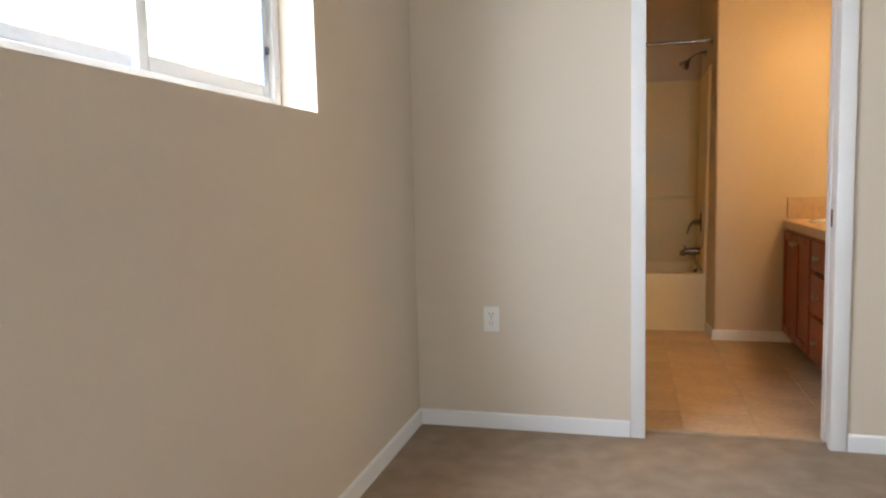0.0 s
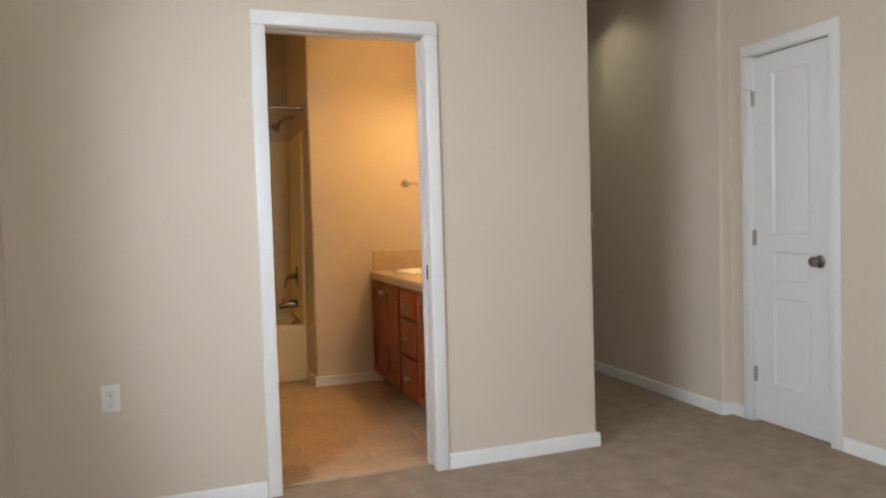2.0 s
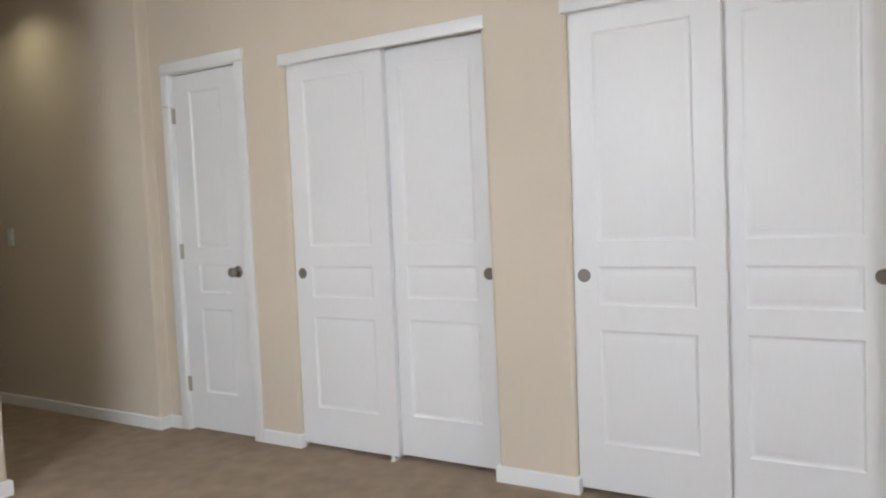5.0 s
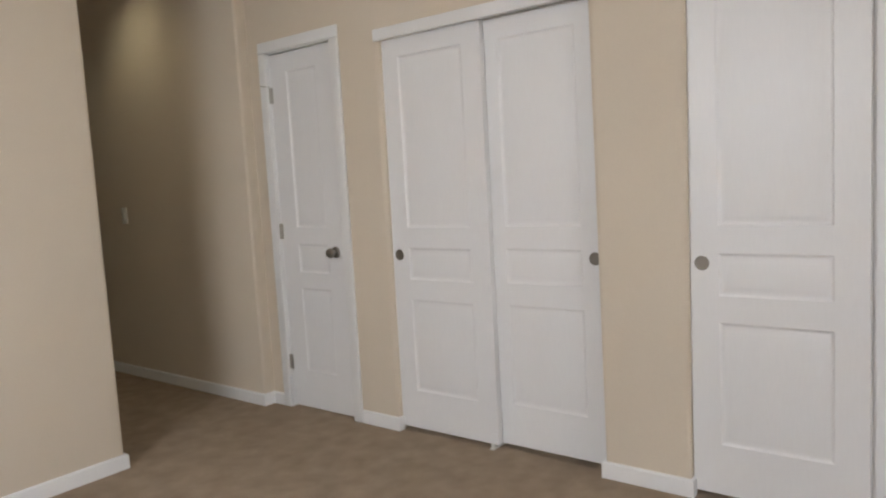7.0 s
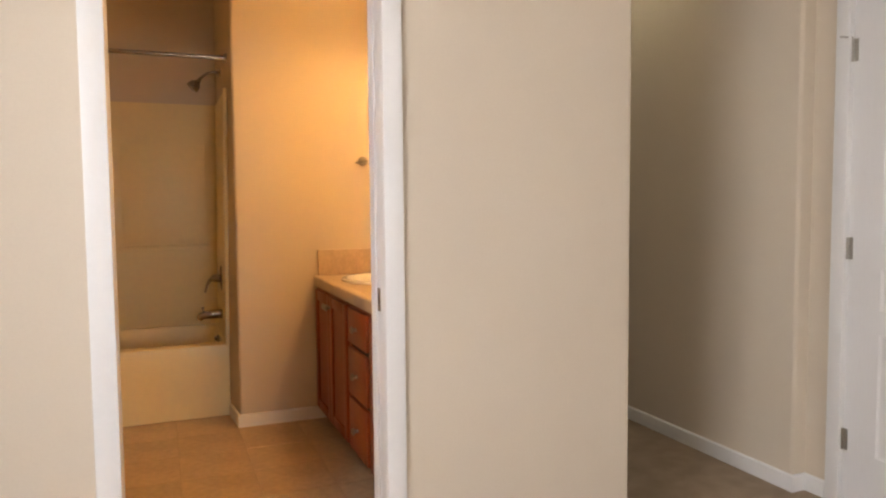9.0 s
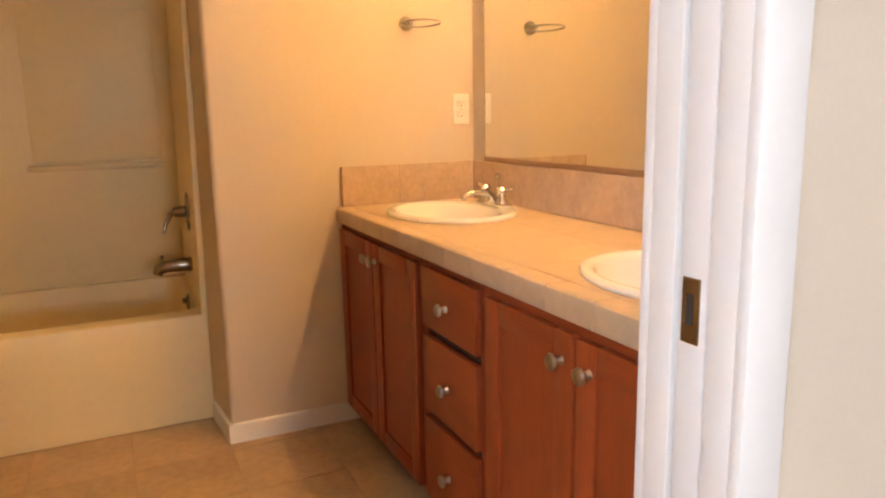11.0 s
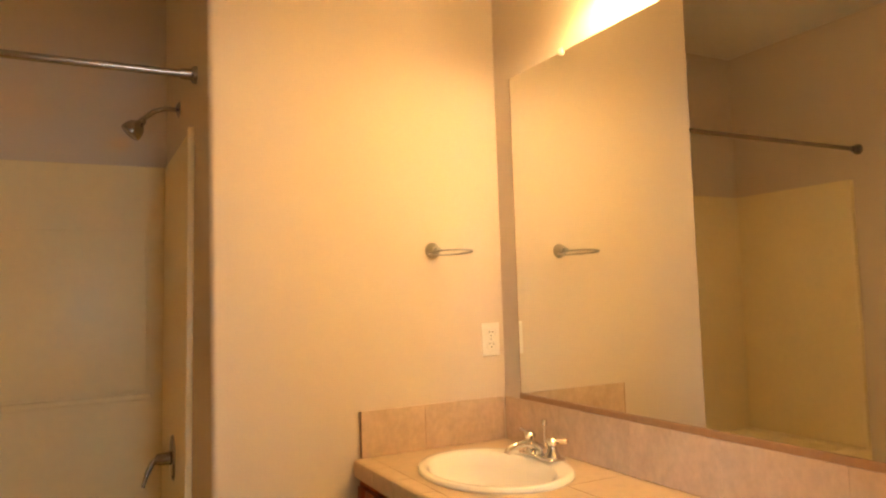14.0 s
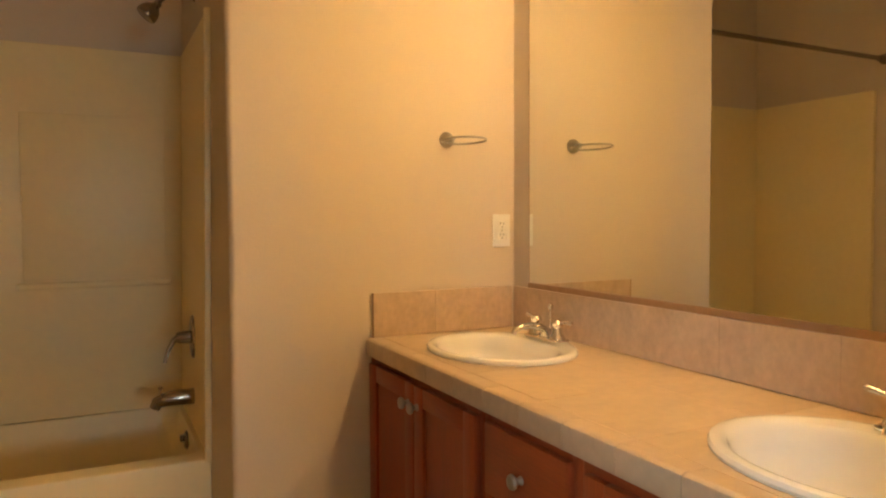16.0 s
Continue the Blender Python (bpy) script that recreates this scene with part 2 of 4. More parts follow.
# ---- shell: plan in metres ----
H = 2.80
LX, FY, EX, HX, WX = -0.255, 3.20, 3.372, 3.300, 2.345    # window wall, bath-door wall, closet wall, hall wall, end of bath-door wall
BX, BY, TX, TY = 2.235, 5.19, 1.248, 6.22                 # mirror wall, far bath wall, corner by the tub, wall behind the tub
D0, D1, DH = 0.755, 1.470, 2.03                           # bath doorway
SY = -2.30
U0, U1, UZ0, UZ1 = 1.05, 2.20, 0.85, 2.12                  # unseen window assumed behind the walker
W0, W1, WZ0, WZ1 = 0.93, 2.20, 1.340, 2.14                # window opening

bm = bmesh.new()
bmesh.ops.create_grid(bm, x_segments=60, y_segments=90, size=0.5)
for v in bm.verts:
    x, y = LX + (v.co.x + 0.5) * (4.05 - LX), SY + (v.co.y + 0.5) * (6.5 - SY)
    v.co = Vector((x, y, 0))
cut = [f for f in bm.faces if f.calc_center_median().y > FY + 0.09 and f.calc_center_median().x < WX - 0.05]
bmesh.ops.delete(bm, geom=cut, context='FACES')
setting("floor", bm, CARPET, "worn tan cut-pile carpet with faint stains", "carpet", smooth=False)

setting("ceiling", box(LX - 0.2, SY - 0.12, H, 4.15, 6.62, H + 0.12), CEIL, "plain textured off-white ceiling over the rooms", "ceiling")
wall("wall_west", "beige painted outer wall with a high window", 'y', SY, TY + 0.12, LX - 0.20, LX, -0.1, H, [(W0, W1, WZ0, WZ1)])
wall("wall_north", "beige painted wall with the bathroom doorway", 'x', LX, WX, FY, FY + 0.12, -0.02, H, [(D0 - 0.018, D1 + 0.018, -0.02, DH + 0.018)], [(WX, FY)])
wall("wall_bath_east", "beige painted wall behind the bathroom mirror", 'y', FY + 0.12, 6.50, BX, WX, -0.02, H)
wall("wall_hall_east", "beige painted hallway wall", 'y', 3.369, 6.50, HX, HX + 0.12, -0.02, H, (), [(HX, 3.369)])
wall("wall_hall_end", "beige painted wall closing the hallway", 'x', BX, 4.15, 6.50, 6.62, -0.02, H)
ND0, ND1 = 2.688, 3.203
C10, C11, C20, C21, CH = 1.234, 2.376, -0.262, 0.880, 2.005
wall("wall_east", "beige painted wall with a door and two closets", 'y', SY, 3.369, EX, EX + 0.11, -0.02, H,
     [(ND0 - 0.02, ND1 + 0.02, -0.02, DH + 0.02), (C10, C11, -0.02, CH), (C20, C21, -0.02, CH)], [(EX, C10), (EX, C11), (EX, C20), (EX, C21)])
wall("wall_closet_back", "plain wall at the back of the closets", 'y', SY, 3.369, 4.05, 4.15, -0.02, H, mat=DARKROOM)
wall("wall_south", "plain beige wall behind the walker", 'x', LX - 0.20, 4.15, SY - 0.12, SY, -0.1, H, [(U0, U1, UZ0, UZ1)])
wall("wall_bath_north", "warm beige wall beside the vanity", 'x', TX, BX, BY, BY + 0.12, -0.02, H, (), [(TX, BY)])
FUR = 0.024     # the tub's end wall is furred out at the apron and runs true above the surround
bm = bmesh.new()
levels = []
for z, d in ((-0.02, FUR), (0.422, FUR), (1.885, 0.0), (H, 0.0)):
    plan = ((TX + 0.004 - d * 0.1, BY + 0.022), (TX - d, 5.436), (TX - d, TY), (TX + 0.12, TY), (TX + 0.12, BY + 0.121), (TX + 0.004, BY + 0.121))
    levels.append([bm.verts.new((x, y, z)) for x, y in plan])
for low, high in zip(levels, levels[1:]):
    for i in range(6):
        k = (i + 1) % 6
        bm.faces.new((low[i], low[k], high[k], high[i]))
bm.faces.new(levels[0][::-1])
bm.faces.new(levels[-1])
bmesh.ops.recalc_face_normals(bm, faces=bm.faces)
setting("wall_tub_end", bm, PAINT, "beige wall at the plumbing end of the tub", "wall")
wall("wall_tub_back", "beige wall behind the bathtub", 'x', LX, TX + 0.12, TY, TY + 0.12, -0.02, H)

# skirting with a rounded top edge, mitred at outer corners
def skirting(points, closed_out=0):
    """A board along floor points, its face 12 mm to the left of the direction of travel."""
    bm = bmesh.new()
    prof = [(0.0, 0.0), (0.013, 0.0), (0.013, 0.060), (0.011, 0.066), (0.006, 0.070), (0.0, 0.071)]
    pts = [Vector((*p, 0)) for p in points]
    rings = []
    for i, p in enumerate(pts):
        n1 = (pts[i] - pts[i - 1]).normalized() if i else None
        n2 = (pts[i + 1] - pts[i]).normalized() if i < len(pts) - 1 else None
        l1 = Vector((-n1.y, n1.x, 0)) if n1 else None
        l2 = Vector((-n2.y, n2.x, 0)) if n2 else None
        off = (l1 + l2) / (1 + l1.dot(l2)) if l1 and l2 else (l1 or l2)
        rings.append([bm.verts.new(p + off * o + Vector((0, 0, z))) for o, z in prof])
    k = len(prof)
    for a, b in zip(rings, rings[1:]):
        for j in range(k):
            bm.faces.new((a[j], a[(j + 1) % k], b[(j + 1) % k], b[j]))
    bm.faces.new(rings[0])
    bm.faces.new(rings[-1])
    bmesh.ops.recalc_face_normals(bm, faces=bm.faces)
    return setting("baseboard", bm, TRIM, "white painted baseboard along the wall", "baseboard")

CW = 0.060   # casing width
skirting([(LX, FY), (LX, SY)])
skirting([(D0 - CW - 0.004, FY), (LX + 0.013, FY)])
skirting([(WX, FY + 0.12), (WX, FY), (D1 + CW + 0.004, FY)])
skirting([(WX, 6.5), (WX, FY + 0.12)])
skirting([(EX, ND1 + CW + 0.004), (EX, 3.369), (HX, 3.369), (HX, 6.5)])
skirting([(EX + 0.03, C11), (EX, C11), (EX, ND0 - CW - 0.004)])
skirting([(EX + 0.03, C21), (EX, C21), (EX, C10), (EX + 0.03, C10)])
skirting([(EX, SY), (EX, C20), (EX + 0.03, C20)])
skirting([(1.74, BY), (TX, BY), (TX - FUR + 0.002, BY + 0.244)])
skirting([(LX, 5.43), (LX, FY + 0.12), (D0 - CW - 0.004, FY + 0.12)])

def casing(name, axis, o0, o1, top, plane, out, label):
    """Door trim round an opening: two legs and a head, each with an eased edge."""
    t = thing(name, (0, 0, 0), label, "door trim", kind="structure")
    r = 0.005
    def leg(nm, u0, u1, z0, z1):
        if axis == 'x':
            return part(nm, box(u0, min(plane, plane + out), z0, u1, max(plane, plane + out), z1, 0.004, 2), TRIM, t)
        return part(nm, box(min(plane, plane + out), u0, z0, max(plane, plane + out), u1, z1, 0.004, 2), TRIM, t)
    leg("casing_leg", o0 - CW - r + 0.005, o0 - r + 0.005, 0, top + 0.002)
    leg("casing_leg", o1 + r - 0.005, o1 + CW + r - 0.005, 0, top + 0.002)
    leg("casing_head", o0 - CW, o1 + CW, top + 0.003, top + 0.003 + CW)
    return t

casing("trim", 'x', D0, D1, DH, FY, -0.016, "white painted casing round the bathroom doorway")
casing("trim", 'x', D0, D1, DH, FY + 0.12, 0.016, "white painted casing on the bathroom side")
casing("trim", 'y', ND0, ND1, DH, EX, -0.016, "white painted casing round the narrow door")

# split jamb of the pocket doorway, with the door's edge in its slot
jamb = thing("door_jamb", (0, 0, 0), "white pocket-door jamb with a slotted side", "door frame", kind="structure")
part("jamb_board", box(D0 - 0.017, FY - 0.001, 0, D0 - 0.0005, FY + 0.121, DH, 0.002), TRIM, jamb)
part("jamb_board", box(D1 + 0.0005, FY - 0.001, 0, D1 + 0.017, FY + 0.036, DH, 0.002), TRIM, jamb)
part("jamb_board", box(D1 + 0.0005, FY + 0.084, 0, D1 + 0.017, FY + 0.121, DH, 0.002), TRIM, jamb)
part("head_board", box(D0 - 0.017, FY - 0.001, DH + 0.0005, D1 + 0.017, FY + 0.045, DH + 0.017, 0.002), TRIM, jamb)
part("head_board", box(D0 - 0.017, FY + 0.075, DH + 0.0005, D1 + 0.017, FY + 0.121, DH + 0.017, 0.002), TRIM, jamb)
pocket = thing("pocket_door", (D1, FY + 0.06, 0), "white pocket door slid back into the wall", "door")
part("door_leaf", box(0.004, -0.019, 0.01, 0.0165, 0.019, DH - 0.004, 0.002), DOORW, pocket)
plate = part("edge_latch", box(0.0015, -0.012, 0.900, 0.0038, 0.012, 0.970, 0.0008), BRASS, pocket, "dark brass edge latch plate")
part("latch_hole", box(0.0009, -0.005, 0.920, 0.0014, 0.005, 0.953), SLOT, plate)

setting("threshold", box(D0 + 0.001, FY + 0.088, -0.004, D1 - 0.001, FY + 0.098, 0.006, 0.002), GROUT, "thin strip between carpet and bathroom tile", "threshold")

# ---- window and the world outside ----
def sliding_window(name, at, width, hh, rz, label):
    """A two-sash slider; its room side faces +x before turning."""
    win = thing(name, at, label, "window", "", rz, "structure")
    hw = width / 2
    def bar(nm, y0, z0, y1, z1, x0=-0.035, x1=0.035, mat=VINYL):
        return part(nm, box(x0, y0, z0, x1, y1, z1, 0.004), mat, win)
    bar("window_frame", -hw + 0.001, 0.001, -hw + 0.045, hh - 0.001)
    bar("window_frame", hw - 0.045, 0.001, hw - 0.001, hh - 0.001)
    bar("window_frame", -hw + 0.046, 0.001, hw - 0.046, 0.045)
    bar("window_frame", -hw + 0.046, hh - 0.045, hw - 0.046, hh - 0.001)
    for s, x in ((-1, -0.012), (1, 0.010)):
        y0, y1 = (-hw + 0.047, 0.02) if s < 0 else (-0.02, hw - 0.047)
        x0, x1 = x - 0.010, x + 0.010
        bar("sash_stile", y0, 0.047, y0 + 0.038, hh - 0.047, x0, x1)
        bar("sash_stile", y1 - 0.038, 0.047, y1, hh - 0.047, x0, x1)
        bar("sash_rail", y0 + 0.039, 0.047, y1 - 0.039, 0.085, x0, x1)
        bar("sash_rail", y0 + 0.039, hh - 0.085, y1 - 0.039, hh - 0.047, x0, x1)
        g = part("pane", box(x - 0.002, y0 + 0.0385, 0.0855, x + 0.002, y1 - 0.0385, hh - 0.0855), GLASS, win, "clear window glass")
        g.visible_shadow = False
        if s > 0:
            bar("gasket", y1 - 0.0385, 0.086, y1 - 0.031, hh - 0.086, x1 + 0.0005, x1 + 0.003, BLUEGASKET)
            bar("latch", y1 - 0.030, 0.175, y1 - 0.021, 0.20, x1 + 0.0005, x1 + 0.016, SLOT)
sliding_window("window_1", (-0.41, (W0 + W1) / 2, WZ0), W1 - W0, WZ1 - WZ0, 0, "white vinyl sliding window set deep in the wall")
sliding_window("assumed_window", ((U0 + U1) / 2, SY - 0.07, UZ0), U1 - U0, UZ1 - UZ0, 90, "assumed white vinyl sliding window, unseen behind the walker")

bm = bmesh.new()
bmesh.ops.create_grid(bm, x_segments=40, y_segments=40, size=200)
for v in bm.verts:
    v.co.z = -0.35
setting("ground", bm, GRASS, "green lawn outside the window", "ground")

# backdrop beyond the garden: its emission imitates overexposed trees and sky
BACKGLOW = bpy.data.materials.new("glowing_backdrop")
BACKGLOW.use_nodes = True
hn, hl_ = BACKGLOW.node_tree.nodes, BACKGLOW.node_tree.links
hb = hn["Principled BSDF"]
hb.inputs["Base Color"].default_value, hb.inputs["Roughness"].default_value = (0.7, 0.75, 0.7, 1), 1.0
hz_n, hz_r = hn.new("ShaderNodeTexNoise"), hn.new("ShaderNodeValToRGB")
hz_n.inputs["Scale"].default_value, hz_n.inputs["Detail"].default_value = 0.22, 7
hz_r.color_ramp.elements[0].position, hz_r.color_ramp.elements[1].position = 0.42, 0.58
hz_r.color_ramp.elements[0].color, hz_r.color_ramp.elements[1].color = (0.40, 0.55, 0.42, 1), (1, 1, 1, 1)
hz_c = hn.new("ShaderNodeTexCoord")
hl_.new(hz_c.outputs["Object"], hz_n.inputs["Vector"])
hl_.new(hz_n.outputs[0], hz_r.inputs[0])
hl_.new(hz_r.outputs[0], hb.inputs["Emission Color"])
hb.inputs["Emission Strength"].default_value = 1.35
setting("backdrop", box(-60.2, -40, -0.4, -60, 160, 60), BACKGLOW, "self-lit pale green and white backdrop far beyond the window", "backdrop")

house = thing("neighbour_house", (-9.5, 6.6, -0.35), "blue-grey clapboard house across the lawn", "house")
part("wall", box(-5, -6.5, 0, 0, 1.5, 5.2), SIDING, house)
sid = mesh_of("siding_board", box(0, -6.5, 0, 0.03, 1.5, 0.17, 0.006, 1), SIDING)
for i in range(28):
    o = new("siding_board", sid)
    o.parent, o.matrix_basis = house, Matrix.Translation((0.002, 0, 0.05 + i * 0.182)) @ Matrix.Rotation(radians(4), 4, 'Y')
bm = bmesh.new()
vs = [bm.verts.new(c) for c in ((0.5, -7, 5.2), (0.5, 2, 5.2), (-5.5, 2, 5.2), (-5.5, -7, 5.2), (-2.5, -7, 7.4), (-2.5, 2, 7.4))]
for f in ((0, 1, 5, 4), (2, 3, 4, 5), (0, 4, 3), (1, 2, 5), (3, 2, 1, 0)):
    bm.faces.new([vs[i] for i in f])
part("roof", bm, ROOFM, house, "grey shingled gable roof")


# ---- bedroom: doors and fittings ----
def raised_panel(bm, y0, z0, y1, z1):
    """A moulded door panel facing -x at x = 0: a groove sunk 7 mm, then a raised field."""
    w = y1 - y0
    steps = [(0.0, 0.0), (0.004, 0.0035), (0.011, 0.007), (0.018, 0.007), (0.034, 0.0025), (0.036, 0.0022)]
    rings = []
    for inset, sink in steps:
        rings.append([bm.verts.new((sink, y, z)) for y, z in ((y0 + inset, z0 + inset), (y1 - inset, z0 + inset), (y1 - inset, z1 - inset), (y0 + inset, z1 - inset))])
    for a, b in zip(rings, rings[1:]):
        for i in range(4):
            bm.faces.new((a[i], a[(i + 1) % 4], b[(i + 1) % 4], b[i]))
    bm.faces.new(rings[-1])

def panel_door(width, height, panels, thick=0.035):
    """A moulded slab at x 0..thick, y 0..width, its face towards -x, with panels (y0, z0, y1, z1) sunk into it."""
    bm = bmesh.new()
    ys = sorted({0, width, *[p[0] for p in panels], *[p[2] for p in panels]})
    zs = sorted({0, height, *[p[1] for p in panels], *[p[3] for p in panels]})
    for a, b in zip(ys, ys[1:]):
        for c, d in zip(zs, zs[1:]):
            if any(p[0] <= a and b <= p[2] and p[1] <= c and d <= p[3] for p in panels):
                continue
            bm.faces.new([bm.verts.new((0, *q)) for q in ((a, c), (b, c), (b, d), (a, d))])
    for p in panels:
        raised_panel(bm, *p)
    o = [(0, 0), (width, 0), (width, height), (0, height)]
    for (a, c), (b, d) in zip(o, o[1:] + o[:1]):
        bm.faces.new([bm.verts.new(q) for q in ((0, a, c), (0, b, d), (thick, b, d), (thick, a, c))])
    bm.faces.new([bm.verts.new((thick, *q)) for q in o])
    bmesh.ops.remove_doubles(bm, verts=bm.verts, dist=1e-5)
    bmesh.ops.recalc_face_normals(bm, faces=bm.faces)
    return bm

def closet_door(x, y0, width, pull_y, label):
    t = thing("closet_door", (x, y0, 0.022), label, "closet door", "sliding closet doors")
    s = 0.105
    part("door_leaf", panel_door(width, 1.955, [(s, 0.195, width - s, 0.665), (s, 0.765, width - s, 0.925), (s, 1.025, width - s, 1.86)]), DOORW, t)
    p = part("finger_pull", lathe([(0.0, -0.0005), (0.020, -0.0008), (0.0225, -0.003), (0.026, -0.003), (0.0275, -0.0012), (0.0275, 0.001)], 28, 'x', (0, pull_y - y0, 0.888)), DARKNI, t, "round brushed-nickel cup pull")
    return t

cw = 0.590
closet_door(3.403, C11 - cw - 0.002, cw, 2.329, "white moulded sliding closet door, the front leaf")
closet_door(3.442, C10 + 0.002, cw, 1.282, "white moulded sliding closet door, the rear leaf")
closet_door(3.403, C21 - cw - 0.002, cw, 0.832, "white moulded sliding closet door, the front leaf")
closet_door(3.442, C20 + 0.002, cw, C20 + 0.05, "white moulded sliding closet door, the rear leaf")
for a, b in ((C10, C11), (C20, C21)):
    hd = thing("closet_header", (EX, (a + b) / 2, 1.96), "white trim board over the closet doors", "door trim", kind="structure")
    part("fascia", box(-0.012, -(b - a) / 2 - 0.008, 0.006, 0.020, (b - a) / 2 + 0.008, 0.062, 0.003), TRIM, hd)
    part("track", box(0.026, -(b - a) / 2 + 0.001, 0.022, 0.108, (b - a) / 2 - 0.001, 0.0445, 0.002), NICKEL, hd, "metal sliding-door track")
    gd = thing("floor_guide", (3.438, (a + b) / 2 + 0.008, 0), "small white plastic closet door guide", "door guide", "closet floor guides")
    part("guide_base", box(-0.055, -0.012, 0.0, 0.05, 0.012, 0.006, 0.002), PLASTIC, gd)
    for gx in (-0.046, -0.0015, 0.042):
        part("guide_fin", box(gx, -0.010, 0.006, gx + 0.0028, 0.010, 0.030, 0.001), PLASTIC, gd)

nd = thing("door_2", (3.382, ND0 + 0.002, 0.014), "closed narrow white moulded door with nickel hardware", "door", kind="structure")
nw = ND1 - ND0 - 0.004
part("door_leaf", panel_door(nw, 2.005, [(0.135, 0.215, nw - 0.135, 0.695), (0.135, 0.785, nw - 0.135, 0.945), (0.135, 1.04, nw - 0.135, 1.905)]), DOORW, nd)
rose = part("door_knob", lathe([(0.0, -0.062), (0.012, -0.061), (0.022, -0.056), (0.0265, -0.046), (0.024, -0.034), (0.014, -0.026), (0.010, -0.018), (0.012, -0.010), (0.026, -0.008), (0.031, -0.004), (0.032, 0.0)], 28, 'x', (0, 0.075, 0.904)), DARKNI, nd, "round brushed-nickel knob")
for hz in (0.255, 1.018, 1.785):
    h = part("hinge", tube([(-0.006, nw + 0.002, hz - 0.043), (-0.006, nw + 0.002, hz + 0.043)], 0.0058), NICKEL, nd, "nickel butt hinge")
    part("hinge_leaf", box(-0.0025, nw - 0.018, hz - 0.043, -0.0005, nw - 0.003, hz + 0.043), NICKEL, h)
    if hz > 1.5:
        part("hinge_stop", tube([(-0.006, nw + 0.002, hz + 0.044), (-0.010, nw + 0.002, hz + 0.049), (-0.052, nw + 0.022, hz + 0.052)], 0.0032), NICKEL, h, "hinge-pin door stop")
jm = thing("door_jamb", (EX, 0, 0), "white jamb boards of the narrow door", "door frame", kind="structure")
part("jamb_board", box(-0.001, ND0 - 0.017, 0, 0.109, ND0 - 0.0005, DH, 0.001), TRIM, jm)
part("jamb_board", box(-0.001, ND1 + 0.0005, 0, 0.109, ND1 + 0.017, DH, 0.001), TRIM, jm)
part("head_board", box(-0.001, ND0 - 0.017, DH - 0.003, 0.109, ND1 + 0.017, DH + 0.017, 0.001), TRIM, jm)
part("door_stop", box(0.05, ND0, 0, 0.062, ND0 + 0.012, DH - 0.004), TRIM, jm)

def outlet(at, rz, label):
    """A duplex socket plate, facing -y before turning."""
    t = thing("wall_outlet", at, label, "outlet", "duplex outlets", rz)
    pl = part("cover_plate", box(-0.035, -0.006, -0.057, 0.035, -0.0005, 0.057, 0.0028, 3), PLASTIC, t)
    for s in (-1, 1):
        f = part("socket_face", box(-0.0165, -0.0078, s * 0.0195 - 0.0145, 0.0165, -0.0055, s * 0.0195 + 0.0145, 0.004, 3), PLASTIC, t)
        for dx, h in ((-0.0065, 0.0045), (0.0065, 0.0037)):
            part("slot", box(dx - 0.0011, -0.0082, s * 0.0195 + 0.001, dx + 0.0011, -0.0079, s * 0.0195 + 0.001 + 2 * h), SLOT, f)
        part("ground_hole", lathe([(0.0026, 0), (0.0026, 0.0003)], 10, 'y', (0, -0.0082, s * 0.0195 - 0.007)), SLOT, f)
    part("screw", lathe([(0.003, 0), (0.003, 0.0008)], 10, 'y', (0, -0.0068, 0)), NICKEL, t)
outlet((0.092, FY, 0.501), 0, "white duplex outlet low on the beige wall")
outlet((2.180, BY, 1.161), 0, "white duplex outlet above the vanity backsplash")

sw = thing("light_switch", (HX, 4.77, 1.15), "white rocker light switch on the hallway wall", "light switch", "", -90)
part("cover_plate", box(-0.035, -0.006, -0.057, 0.035, -0.0005, 0.057, 0.0028, 3), PLASTIC, sw)
part("rocker", box(-0.016, -0.0095, -0.033, 0.016, -0.0058, 0.033, 0.002), PLASTIC, sw)

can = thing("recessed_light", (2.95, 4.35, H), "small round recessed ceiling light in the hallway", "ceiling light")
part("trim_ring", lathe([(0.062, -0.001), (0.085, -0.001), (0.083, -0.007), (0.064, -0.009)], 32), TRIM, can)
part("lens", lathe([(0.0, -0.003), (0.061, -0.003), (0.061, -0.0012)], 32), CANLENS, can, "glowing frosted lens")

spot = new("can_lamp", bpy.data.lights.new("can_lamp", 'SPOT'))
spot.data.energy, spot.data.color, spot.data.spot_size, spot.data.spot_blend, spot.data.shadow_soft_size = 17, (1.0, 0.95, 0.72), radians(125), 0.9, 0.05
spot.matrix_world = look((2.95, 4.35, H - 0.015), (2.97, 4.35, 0))

